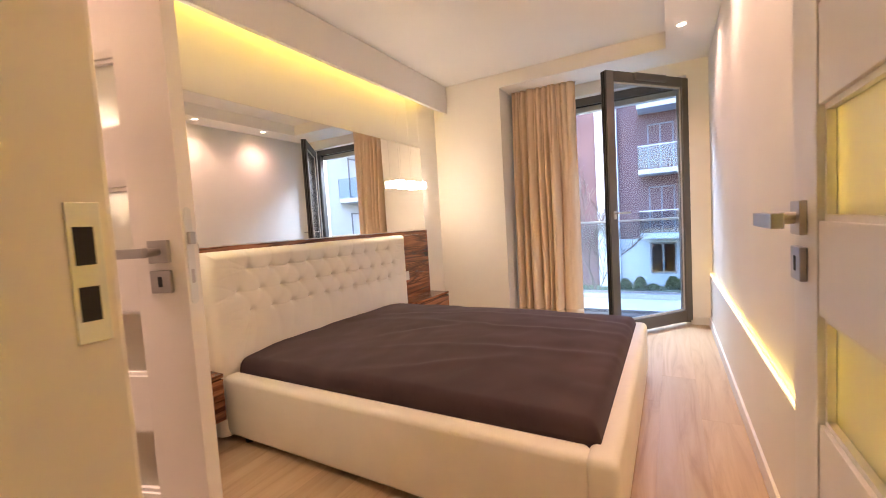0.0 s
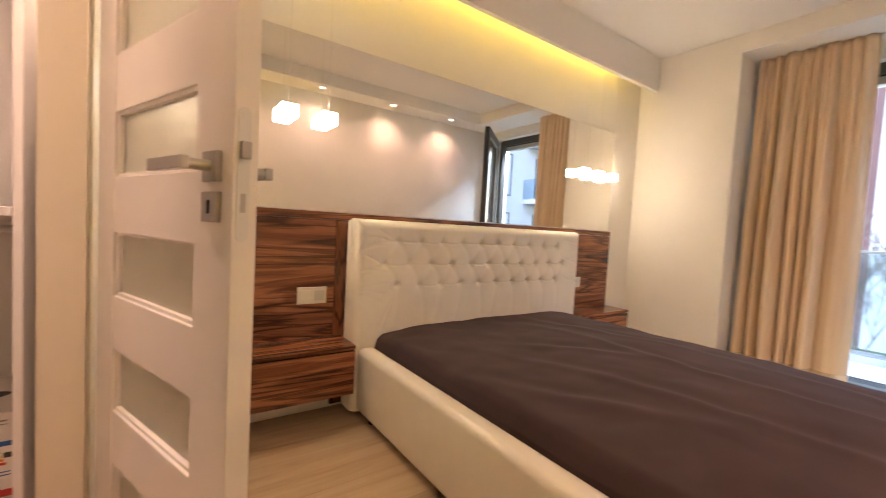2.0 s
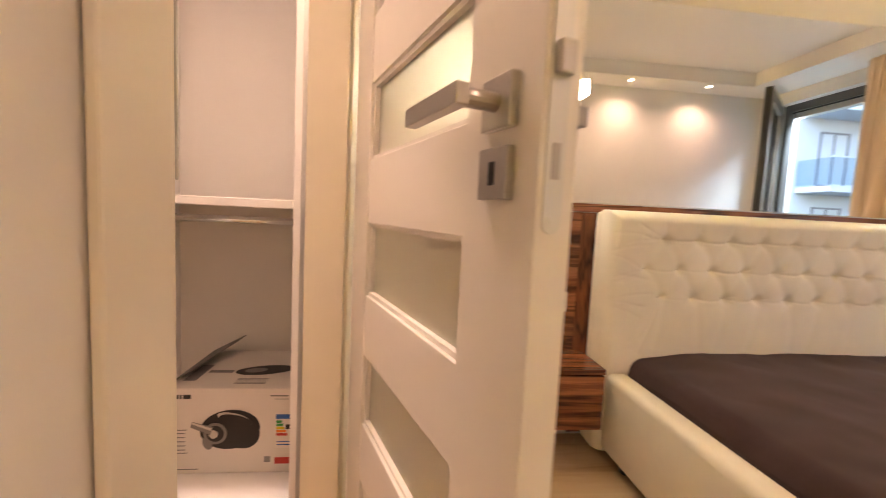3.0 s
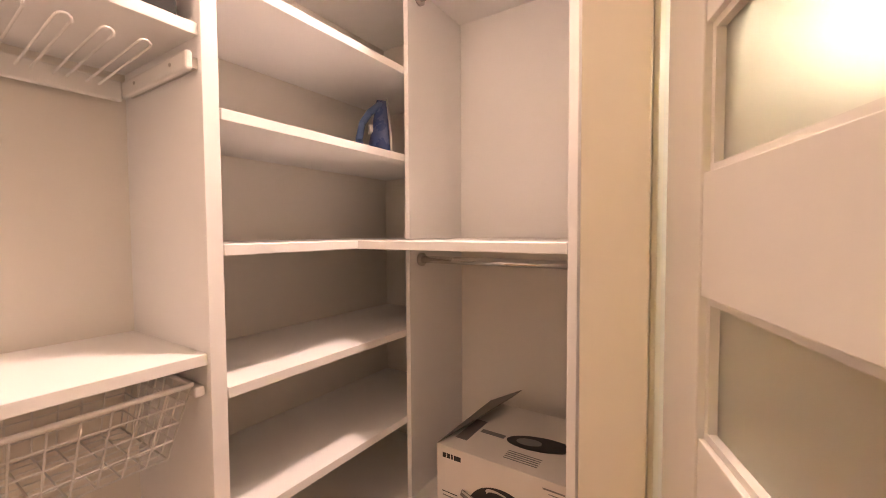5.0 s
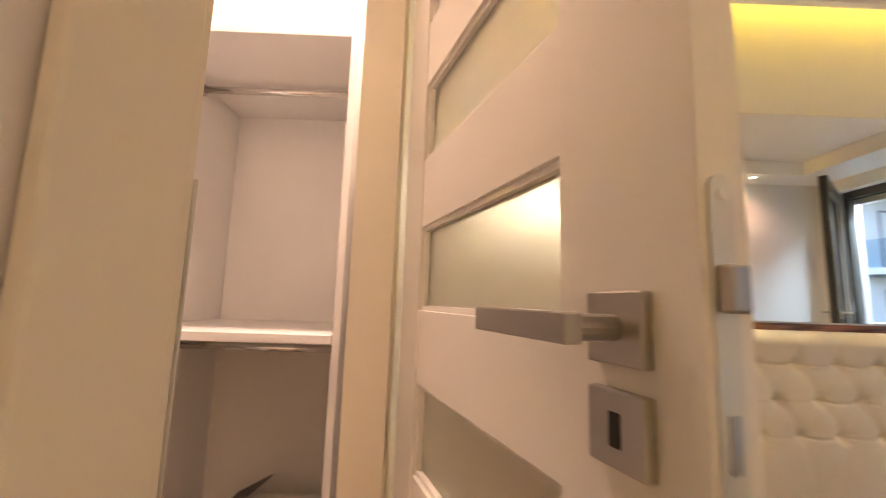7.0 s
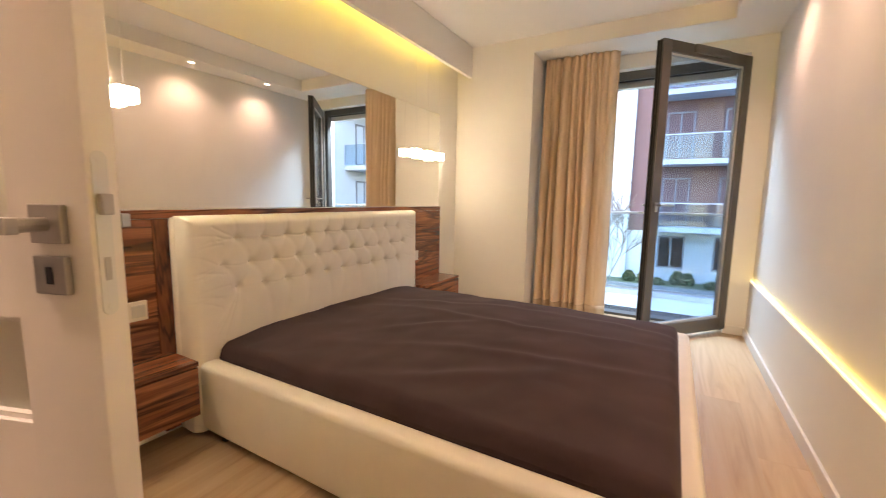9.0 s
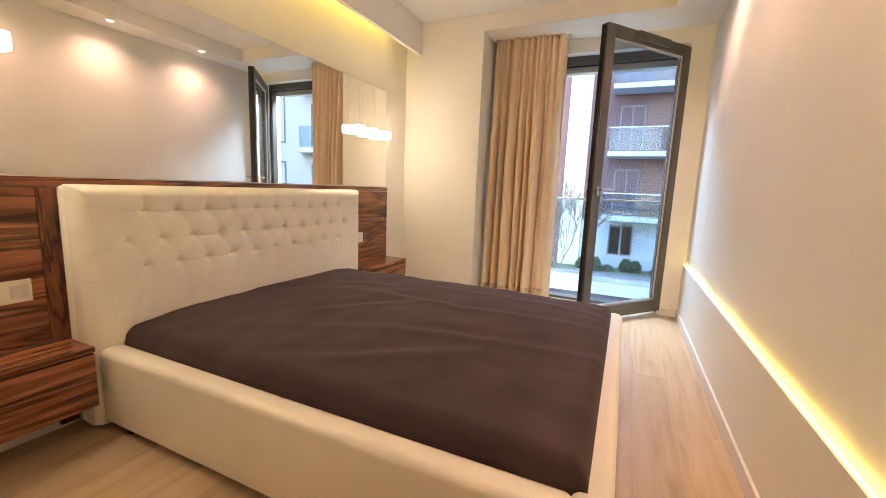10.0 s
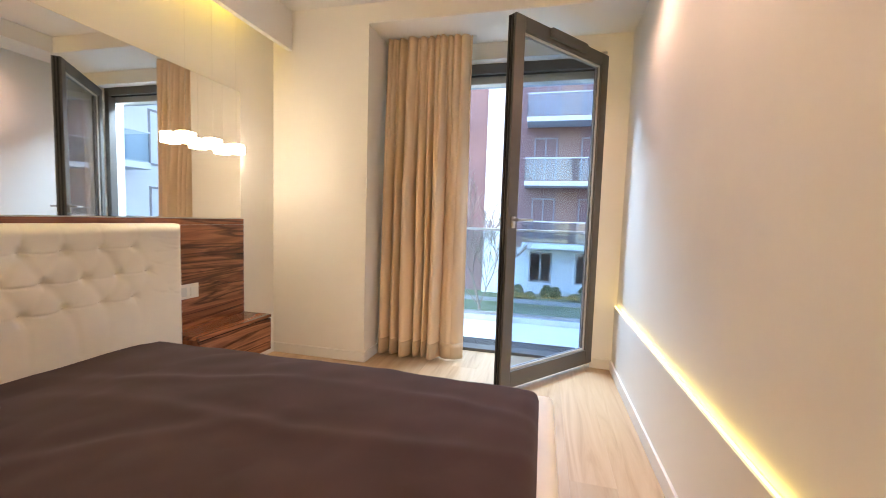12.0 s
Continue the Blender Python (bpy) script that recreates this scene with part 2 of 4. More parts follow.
def rod(bm, a, b, r, n=10, r2=None):
    """A round bar from a to b."""
    a, b = Vector(a), Vector(b)
    q = (b - a).to_track_quat("Z", "Y")
    ring = []
    for p, rr in ((a, r), (b, r if r2 is None else r2)):
        ring.append([bm.verts.new(p + q @ Vector((rr * math.cos(k * 2 * math.pi / n), rr * math.sin(k * 2 * math.pi / n), 0))) for k in range(n)])
    lo, hi = ring
    for k in range(n):
        bm.faces.new((lo[k], lo[(k + 1) % n], hi[(k + 1) % n], hi[k]))
    bm.faces.new(lo[::-1])
    bm.faces.new(hi)
    return bm


def structure(name, bm, material, label=""):
    return tagged(link(name, bm, material), label=label, kind="structure")


# ---- plan ----
XW, XE = -2.225, 0.316          # bed wall, feature wall
XD = 0.300                      # front of the dado under the light line
YS, YN = 0.116, 3.80             # wall with the two doors, wall beside the window niche
YB = 4.24                       # back of the window niche
ZC, ZB = 2.53, 2.395            # ceiling, lowered border
XN = -1.462                     # left cheek of the niche
XB = -0.005                     # inner edge of the lowered border
LED_Z = 0.476
DOORS_Z = 2.04

floor = structure("floor", box(-2.6, 0.5, -2.3, 4.46, -0.12, -0.014), M_SUB, "light oak plank floor with fine joints")
bm = box(XW - 0.15, XW, YS - 0.09, YN, 0, 2.75)
structure("wall_west", bm, M_WALL, "warm white painted wall behind the bed")
bm = box(XE, XE + 0.18, -2.3, YB + 0.4, 0, 2.75)
structure("wall_east", bm, M_FEATURE, "pale textured feature wall above the light line")
bm = box(XD, XE, 0.10, YB, 0, LED_Z - 0.012, 0.002)
structure("trim_dado", bm, M_FEATURE, "pale proud lower wall panel below the light line")
bm = box(XW - 0.15, XN, YN, YB + 0.26, 0, 2.75)
structure("wall_north_1", bm, M_WALL, "warm white wall beside the window niche")
bm = box(XN, XB, YN, YB, ZB + 0.012, ZC)
structure("wall_north_2", bm, M_WALL, "lintel above the window niche")
OX0, OX1, OZ1 = -0.90, 0.150, 2.275
bm = box(XN, OX0, YB, YB + 0.26, 0, 2.75)
put(bm, OX1, XE, YB, YB + 0.26, 0, 2.75)
put(bm, OX0, OX1, YB, YB + 0.26, OZ1, 2.75)
structure("wall_north_3", bm, M_WALL, "back wall of the niche round the balcony door")
CX0, CX1 = -1.53, -0.870        # closet doorway
EX0, EX1 = -0.615, 0.216        # room doorway
YSB = 0.030
YH = 0.152                       # the wall steps out on the hinge side of the closet door
bm = box(XW - 0.13, CX0, YSB + 0.04, YH, 0, 2.75)
put(bm, CX0, CX1, YSB, YS, DOORS_Z + 0.03, 2.75)
put(bm, CX1, EX0, YSB, YS, 0, 2.75)
put(bm, EX0, EX1, YSB, YS, DOORS_Z + 0.03, 2.75)
put(bm, EX1, XE, YSB, YS, 0, 2.75)
structure("wall_south", bm, M_WALL, "warm white wall with two doorways")
structure("ceiling", box(-2.6, XE + 0.2, YSB, YN + 0.01, ZC, 2.75), M_CEIL, "white plaster ceiling with a lowered border")
bm = box(XB, XE, YS, YN, ZB, ZC)
put(bm, XN, XE, YN, YB, ZB, ZB + 0.012)
structure("ceiling_border", bm, M_CEIL, "lowered white plaster border with recessed spots")
FX0, FX1, FZ = -2.10, -2.065, 2.25
structure("ceiling_fascia", box(FX0, FX1, YS, YN, FZ, ZC, 0.003), M_CEIL, "white dropped fascia hiding a yellow light strip")

# hall and closet shells
structure("wall_hall", box(EX0 - 0.09, EX0 - 0.02, -2.3, YSB, 0, 2.75), M_WALL, "plain wall between hall and closet")
structure("wall_hall_end", box(-2.6, XE + 0.18, -2.42, -2.3, 0, 2.75), M_WALL, "plain end wall")
structure("ceiling_hall", box(-2.6, XE + 0.18, -2.3, YSB, ZC, 2.75), M_CEIL, "plain plaster ceiling")
KX, KY = -2.335, -1.03
structure("wall_closet_west", box(KX - 0.10, KX, -1.12, YSB, 0, 2.75), M_WALL, "plain closet wall")
structure("wall_closet_south", box(KX - 0.10, EX0 - 0.09, -1.12, KY, 0, 2.75), M_WALL, "plain closet wall")

bs = [(XD - 0.013, XD, 0.17, YB - 0.013), (-2.225, XN + 0.013, YN - 0.013, YN), (XN, XN + 0.013, YN, YB), (OX1 + 0.02, XD, YB - 0.013, YB),
      (CX1 + 0.075, EX0 - 0.075, YS, YS + 0.013), (XW, XW + 0.013, YS + 0.10, 0.44), (XW, XW + 0.013, 3.48, YN - 0.013)]
for x0, x1, y0, y1 in bs:
    structure("baseboard", box(x0, x1, y0, y1, 0.0, 0.075, 0.003), M_TRIM, "low white baseboard")

# ---- lamps ----
def downlight(x, y, z, watts, cone=142, blend=0.9, colour=WARM):
    lamp = empty("recessed_spot", (x, y, z))
    bm = bmesh.new()
    bmesh.ops.create_cone(bm, cap_ends=False, segments=28, radius1=0.041, radius2=0.036, depth=0.004, matrix=Matrix.Translation((0, 0, -0.003)))
    r = bmesh.ops.create_circle(bm, segments=28, radius=0.041, matrix=Matrix.Translation((0, 0, -0.005)))
    r2 = bmesh.ops.create_circle(bm, segments=28, radius=0.028, matrix=Matrix.Translation((0, 0, -0.0055)))
    bmesh.ops.bridge_loops(bm, edges=list({e for v in r["verts"] + r2["verts"] for e in v.link_edges if e.other_vert(v) in r["verts"] + r2["verts"] and len(e.link_faces) == 0}))
    part("bezel", bm, M_TRIM, lamp, "white ring")
    bm = bmesh.new()
    bmesh.ops.create_circle(bm, cap_ends=True, segments=24, radius=0.027, matrix=Matrix.Translation((0, 0, -0.0035)))
    part("lens", bm, M_SPOT, lamp, "glowing lens")
    tagged(lamp, "small round white recessed spot, lit warm", "spotlight", "ceiling spots")
    la = bpy.data.lights.new("spot_light", "SPOT" if cone else "AREA")
    la.energy, la.color = watts, colour
    if cone:
        la.shadow_soft_size, la.spot_size, la.spot_blend = 0.05, radians(cone), blend
    else:
        la.shape, la.size = "DISK", 0.16
    ob = new("spot_light", la)
    ob.matrix_world = pose(x, y, z - 0.012)
    return lamp


for y in (0.83, 1.68, 2.53, 3.38):
    downlight(0.098, y, ZB, SPOT_W)
downlight(-1.68, -0.13, ZC, CLOSET_W, 0, 0.6, CLOSET_WARM)

# light strip above the fascia and along the dado
structure("trim_light_strip", box(FX0 - 0.012, FX0, 0.40, 3.42, 2.43, 2.442), glow("led_tape", (1.0, 0.74, 0.12), 2.0), "yellow light strip behind the fascia")
area("cove_light", look((FX0 - 0.016, 1.91, 2.436), (XW, 1.91, 2.20)), 3.0, 0.02, CEIL_COVE_W, YELLOW)
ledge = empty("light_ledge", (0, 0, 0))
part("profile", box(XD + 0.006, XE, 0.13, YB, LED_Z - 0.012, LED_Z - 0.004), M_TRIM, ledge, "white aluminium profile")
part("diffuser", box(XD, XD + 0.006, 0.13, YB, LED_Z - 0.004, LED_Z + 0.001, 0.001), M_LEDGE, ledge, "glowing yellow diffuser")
# upright strip and its lamp are added, unseen, to yellow the door panes
part("upright", box(XE - 0.008, XE - 0.001, 0.142, 0.150, LED_Z + 0.002, 2.25, 0.001), M_LEDGE, ledge, "upright glowing yellow strip added behind the door to light its panes")
area("added_upright_light", look((XE - 0.018, 0.156, 1.36), (XE - 0.012, 0.8, 1.36)), 0.012, 1.75, 1.6, YELLOW)
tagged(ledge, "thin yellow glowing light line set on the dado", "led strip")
area("ledge_light", look((XD + 0.003, 2.2, LED_Z + 0.002), (XE + 0.02, 2.2, LED_Z + 0.06)), 4.0, 0.006, LEDGE_W, YELLOW)


def pendant(y):
    lamp = empty("pendant_lamp", (XW + 0.058, y, 1.470))
    part("shade", box(-0.034, 0.034, -0.037, 0.037, -0.030, 0.030, 0.004), M_PEND, lamp, "lit opal glass cube")
    part("cord", rod(bmesh.new(), (0, 0, 0.040), (0, 0, ZC - 1.47), 0.0008, 6), M_CORD, lamp, "thin grey cord")
    part("cap", box(-0.016, 0.016, -0.016, 0.016, 0.030, 0.041, 0.001), M_CHROME, lamp, "small chrome cap")
    return tagged(lamp, "lit white glass cube pendant hanging over a nightstand", "pendant lamp", "bedside pendants")


for y in (0.585, 0.772, 0.958, 2.984, 3.170, 3.358):
    pendant(y)


# ---- doors ----
def lever(leaf, x, z, side, face, h2, drop, reach):
    """Square rosette, lever towards the hinge and key rosette on one face (side -1 or 1) of a leaf."""
    s = side
    y = lambda d: tuple(sorted((face, face + s * d)))
    h = part("handle", box(x - h2, x + h2, *y(0.009), z - h2, z + h2, 0.0015), M_STEEL, leaf, "brushed steel square rosette with lever")
    bm = rod(bmesh.new(), (x, face + s * 0.009, z), (x, face + s * 0.05, z), 0.009, 14)
    a, b = sorted((face + s * 0.042, face + s * 0.056))
    put(bm, x - reach, x + 0.011, a, b, z - 0.010, z + 0.010, 0.0015)
    part("lever", bm, M_STEEL, h, "flat steel lever")
    k = part("key_rosette", box(x - h2, x + h2, *y(0.009), z - drop - h2, z - drop + h2, 0.0015), M_STEEL, leaf, "brushed steel square key plate")
    a, b = sorted((face + s * 0.0085, face + s * 0.0098))
    part("keyhole", box(x - 0.005, x + 0.005, a, b, z - drop - 0.011, z - drop + 0.011, 0.001), M_DARKHOLE, k)


def rounded_plate(x0, x1, y, r, z0, z1):
    """An upright plate with half-round ends."""
    bm = bmesh.new()
    ring = [(y + r * math.cos(a), z1 - r + r * math.sin(a)) for a in np.linspace(0, math.pi, 9)]
    ring += [(y + r * math.cos(a), z0 + r + r * math.sin(a)) for a in np.linspace(math.pi, 2 * math.pi, 9)]
    lo, hi = [bm.verts.new((x0, p, q)) for p, q in ring], [bm.verts.new((x1, p, q)) for p, q in ring]
    bm.faces.new(lo[::-1])
    bm.faces.new(hi)
    for k in range(len(ring)):
        bm.faces.new((lo[k], lo[(k + 1) % len(ring)], hi[(k + 1) % len(ring)], hi[k]))
    bmesh.ops.recalc_face_normals(bm, faces=bm.faces[:])
    return bm


def interior_door(name, hinge, rz, width, rows, label, S2=0.112, inset=0.048, h2=0.026, drop=0.078, reach=0.128):
    """A white leaf of stiles and rails with satin glass strips. Local x runs from hinge to latch, y through the leaf."""
    leaf = empty(name, (*hinge, 0.012), rz)
    H, T, S = 2.02, 0.040, 0.112
    part("stile", box(0, S, 0, T, 0, H, 0.0015), M_TRIM, leaf)
    part("stile", box(width - S2, width, 0, T, 0, H, 0.0015), M_TRIM, leaf)
    part("rebate_lip", box(-0.016, 0, 0.012, T, 0, H, 0.0015), M_TRIM, leaf)
    z = 0.0
    for a, b in rows + [(H, H)]:
        if a - z > 0.01:
            part("rail", box(S, width - S2, 0.002, T - 0.002, z, a, 0.0012), M_TRIM, leaf)
        if b > a:
            g = part("pane", box(S - 0.005, width - S2 + 0.005, T / 2 - 0.003, T / 2 + 0.003, a - 0.004, b + 0.004), M_SATIN, leaf, "satin etched glass strip")
            for y0, y1 in ((T / 2 - 0.012, T / 2 - 0.003), (T / 2 + 0.003, T / 2 + 0.012)):
                bm = box(S, S + 0.008, y0, y1, a, b)
                put(bm, width - S2 - 0.008, width - S2, y0, y1, a, b)
                put(bm, S + 0.008, width - S2 - 0.008, y0, y1, a, a + 0.008)
                put(bm, S + 0.008, width - S2 - 0.008, y0, y1, b - 0.008, b)
                part("glazing_bead", bm, M_TRIM, leaf)
        z = b
    for s, f in ((-1, 0.0), (1, T)):
        lever(leaf, width - inset, 1.038, s, f, h2, drop, reach)
    p = part("lock_plate", rounded_plate(width - 0.0004, width + 0.002, 0.0155, 0.010, 0.920, 1.130), M_BRIGHT, leaf, "long pale steel lock plate with rounded ends")
    part("latch", box(width + 0.002, width + 0.011, 0.0155 - 0.008, 0.0155 + 0.008, 1.050, 1.077, 0.002), M_STEEL, p, "steel latch bolt")
    part("deadbolt", box(width + 0.0018, width + 0.003, 0.0155 - 0.004, 0.0155 + 0.004, 0.966, 0.996), M_STEEL, p, "steel deadbolt")
    for z0 in (0.932, 1.118):
        bm = rod(bmesh.new(), (width + 0.0019, 0.0155, z0), (width + 0.0028, 0.0155, z0), 0.004, 10)
        part("screw", bm, M_BRIGHT, p)
    for z0 in (0.25, 1.80):
        part("hinge", rod(bmesh.new(), (-0.006, T + 0.004, z0), (-0.006, T + 0.004, z0 + 0.09), 0.007, 12), M_STEEL, leaf, "steel hinge")
    return tagged(leaf, label, "door", kind="structure")


rows = [(0.226 + 0.2735 * k - 0.012, 0.226 + 0.2735 * k + 0.148 - 0.012) for k in range(6)]
interior_door("door_2", (-1.510, 0.174), 19.8, 0.640, rows, "white closet door ajar with satin glass strips and steel lever", 0.1265, 0.058, 0.0245, 0.065, 0.114)
interior_door("door_1", (0.199, 0.030), 90.0, 0.700, rows, "white room door wide open with satin glass strips", 0.112, 0.048, 0.0245, 0.066, 0.114)


def door_frame(name, x0, x1, latch, front_lo, plate, label):
    """Lining and casings of a doorway x0..x1 in the south wall; latch: the jamb with the strike plate; front_lo: front of the low jamb."""
    fr = empty(name)
    y0, y1 = YSB - 0.004, YS + 0.003
    t = 0.022
    part("jamb", box(x0, x0 + t, y0 + (0.040 if front_lo > 0.15 else 0), front_lo, 0, DOORS_Z + 0.03, 0.002), M_JAMB, fr)
    part("jamb", box(x1 - t, x1, y0, y1, 0, DOORS_Z + 0.03, 0.002), M_JAMB, fr)
    part("head", box(x0 + t, x1 - t, y0, y1, DOORS_Z + 0.005, DOORS_Z + 0.03, 0.002), M_JAMB, fr)
    for a, b, y2 in ((x0 - 0.062, x0 + 0.008, front_lo), (x1 - 0.004, min(x1 + 0.062, XD - 0.001), y1)):
        part("casing", box(a, b, y2, y2 + 0.008, 0, DOORS_Z + 0.09, 0.002), M_JAMB, fr)
    part("casing", box(x0 + 0.008, x1 - 0.004, y1, y1 + 0.008, DOORS_Z + 0.022, DOORS_Z + 0.09, 0.002), M_JAMB, fr)
    xs = x1 - t if latch == "high" else x0 + t
    s = -1 if latch == "high" else 1
    a, b = sorted((xs, xs + s * 0.0016))
    sp = part("strike_plate", box(a, b, *plate, 0.960, 1.122, 0.0005), M_BRIGHT, fr, "pale steel strike plate")
    a, b = sorted((xs + s * 0.0012, xs + s * 0.0022))
    for z0, z1 in ((1.050, 1.094), (0.985, 1.025)):
        part("keep", box(a, b, plate[0] + 0.005, plate[1] - 0.008, z0, z1), M_DARKHOLE, sp)
    tagged(fr, label, "door frame", kind="structure")
    return fr


door_frame("door_2_frame", CX0, CX1, "high", YH + 0.003, (0.088, YS + 0.004), "lacquered closet door frame tinted cream for warm light, with strike plate")
door_frame("door_1_frame", EX0, EX1, "low", 0.146, (0.104, 0.136), "lacquered room door frame tinted cream for warm light, with strike plate")


# ---- balcony door and niche ----
fr = empty("window_1")
FY0, FY1 = YB + 0.085, YB + 0.155
for a, b in ((OX0, OX0 + 0.055), (OX1 - 0.055, OX1)):
    part("window_frame", box(a, b, FY0, FY1, 0.0, OZ1, 0.003), M_ANTHRA, fr)
part("window_frame", box(OX0 + 0.055, OX1 - 0.055, FY0, FY1, OZ1 - 0.075, OZ1, 0.003), M_ANTHRA, fr)
part("threshold", box(OX0 + 0.055, OX1 - 0.055, FY0 - 0.01, FY1 + 0.05, -0.012, 0.024, 0.003), M_ANTHRA, fr, "dark metal threshold")
gr = put(box(OX0 + 0.01, OX1 - 0.01, FY1 + 0.052, FY1 + 0.062, 0.0, 0.020), OX0 + 0.01, OX1 - 0.01, FY1 + 0.222, FY1 + 0.232, 0.0, 0.020)
for k in range(7):
    put(gr, OX0 + 0.01, OX1 - 0.01, FY1 + 0.074 + k * 0.021, FY1 + 0.086 + k * 0.021, 0.004, 0.018)
part("drain_grating", gr, M_ANTHRA, fr, "dark drain grating outside the threshold")
part("drain_channel", box(OX0 + 0.012, OX1 - 0.012, FY1 + 0.064, FY1 + 0.220, -0.010, 0.0015), M_RUBBER, fr)
part("gasket", box(OX0 + 0.058, OX1 - 0.058, FY0 + 0.028, FY0 + 0.040, OZ1 - 0.086, OZ1 - 0.075), M_RUBBER, fr)
part("blind_box", box(OX0 + 0.02, OX1 - 0.02, FY1 + 0.01, FY1 + 0.09, OZ1 - 0.13, OZ1 - 0.02, 0.006), M_SILVER, fr, "grey blind box")
part("reveal", box(OX0 - 0.001, OX1 + 0.001, FY1 + 0.005, YB + 0.262, -0.02, -0.004), M_CONC, fr)
tagged(fr, "anthracite balcony door frame in the niche", "door frame", kind="structure")

W, H, T, P = 0.945, 2.205, 0.062, 0.082
leaf = empty("balcony_door", (0.118, 4.285, 0.038), math.degrees(math.atan2(3.565 - 4.285, -0.472 - 0.118)))
# local x from hinge to latch, y through the leaf
part("stile", box(0, P, 0, T, 0, H, 0.004), M_ANTHRA, leaf)
part("stile", box(W - P, W, 0, T, 0, H, 0.004), M_ANTHRA, leaf)
part("rail", box(P, W - P, 0, T, 0, 0.105, 0.004), M_ANTHRA, leaf)
part("rail", box(P, W - P, 0, T, H - P, H, 0.004), M_ANTHRA, leaf)
g = part("pane", box(P - 0.006, W - P + 0.006, T / 2 - 0.006, T / 2 + 0.006, 0.099, H - P + 0.006), M_GLASS, leaf, "clear double glazing")
g.visible_shadow = False
bd = bmesh.new()
for y0, y1 in ((T / 2 - 0.014, T / 2 - 0.006), (T / 2 + 0.006, T / 2 + 0.014)):
    put(bd, P, P + 0.012, y0, y1, 0.105, H - P)
    put(bd, W - P - 0.012, W - P, y0, y1, 0.105, H - P)
    put(bd, P + 0.012, W - P - 0.012, y0, y1, 0.105, 0.117)
    put(bd, P + 0.012, W - P - 0.012, y0, y1, H - P - 0.012, H - P)
part("glazing_bead", bd, M_SILVER, leaf, "pale glazing bead")
put(bd := bmesh.new(), W - 0.001, W + 0.008, 0.014, 0.026, 0.01, H - 0.01)
put(bd, W - 0.001, W + 0.006, 0.036, 0.046, 0.01, H - 0.01)
part("seal", bd, M_RUBBER, leaf, "black rubber seal")
hb = part("handle", box(W - 0.058, W - 0.030, T, T + 0.010, 0.985, 1.055, 0.003), M_STEEL, leaf, "steel lever handle")
bm = rod(bmesh.new(), (W - 0.044, T + 0.01, 1.035), (W - 0.044, T + 0.052, 1.035), 0.008, 12)
rod(bm, (W - 0.040, T + 0.046, 1.035), (W - 0.165, T + 0.046, 1.035), 0.008, 12)
part("lever", bm, M_STEEL, hb)
hb = part("handle", box(W - 0.058, W - 0.030, -0.010, 0, 0.985, 1.055, 0.003), M_STEEL, leaf, "steel lever handle")
bm = rod(bmesh.new(), (W - 0.044, -0.01, 1.035), (W - 0.044, -0.052, 1.035), 0.008, 12)
rod(bm, (W - 0.040, -0.046, 1.035), (W - 0.165, -0.046, 1.035), 0.008, 12)
part("lever", bm, M_STEEL, hb)
bm = box(0.295, 0.660, T, T + 0.034, H - 0.066, H - 0.006, 0.014, 3)
part("vent_cover", bm, M_ANTHRA, leaf, "dark rounded vent cover")
for z0 in (0.10, 1.05, 2.02):
    part("hinge", rod(bmesh.new(), (-0.010, 0.0, z0), (-0.010, 0.0, z0 + 0.08), 0.009, 12), M_SILVER, leaf)
tagged(leaf, "tall anthracite glazed balcony door standing open into the room", "door")


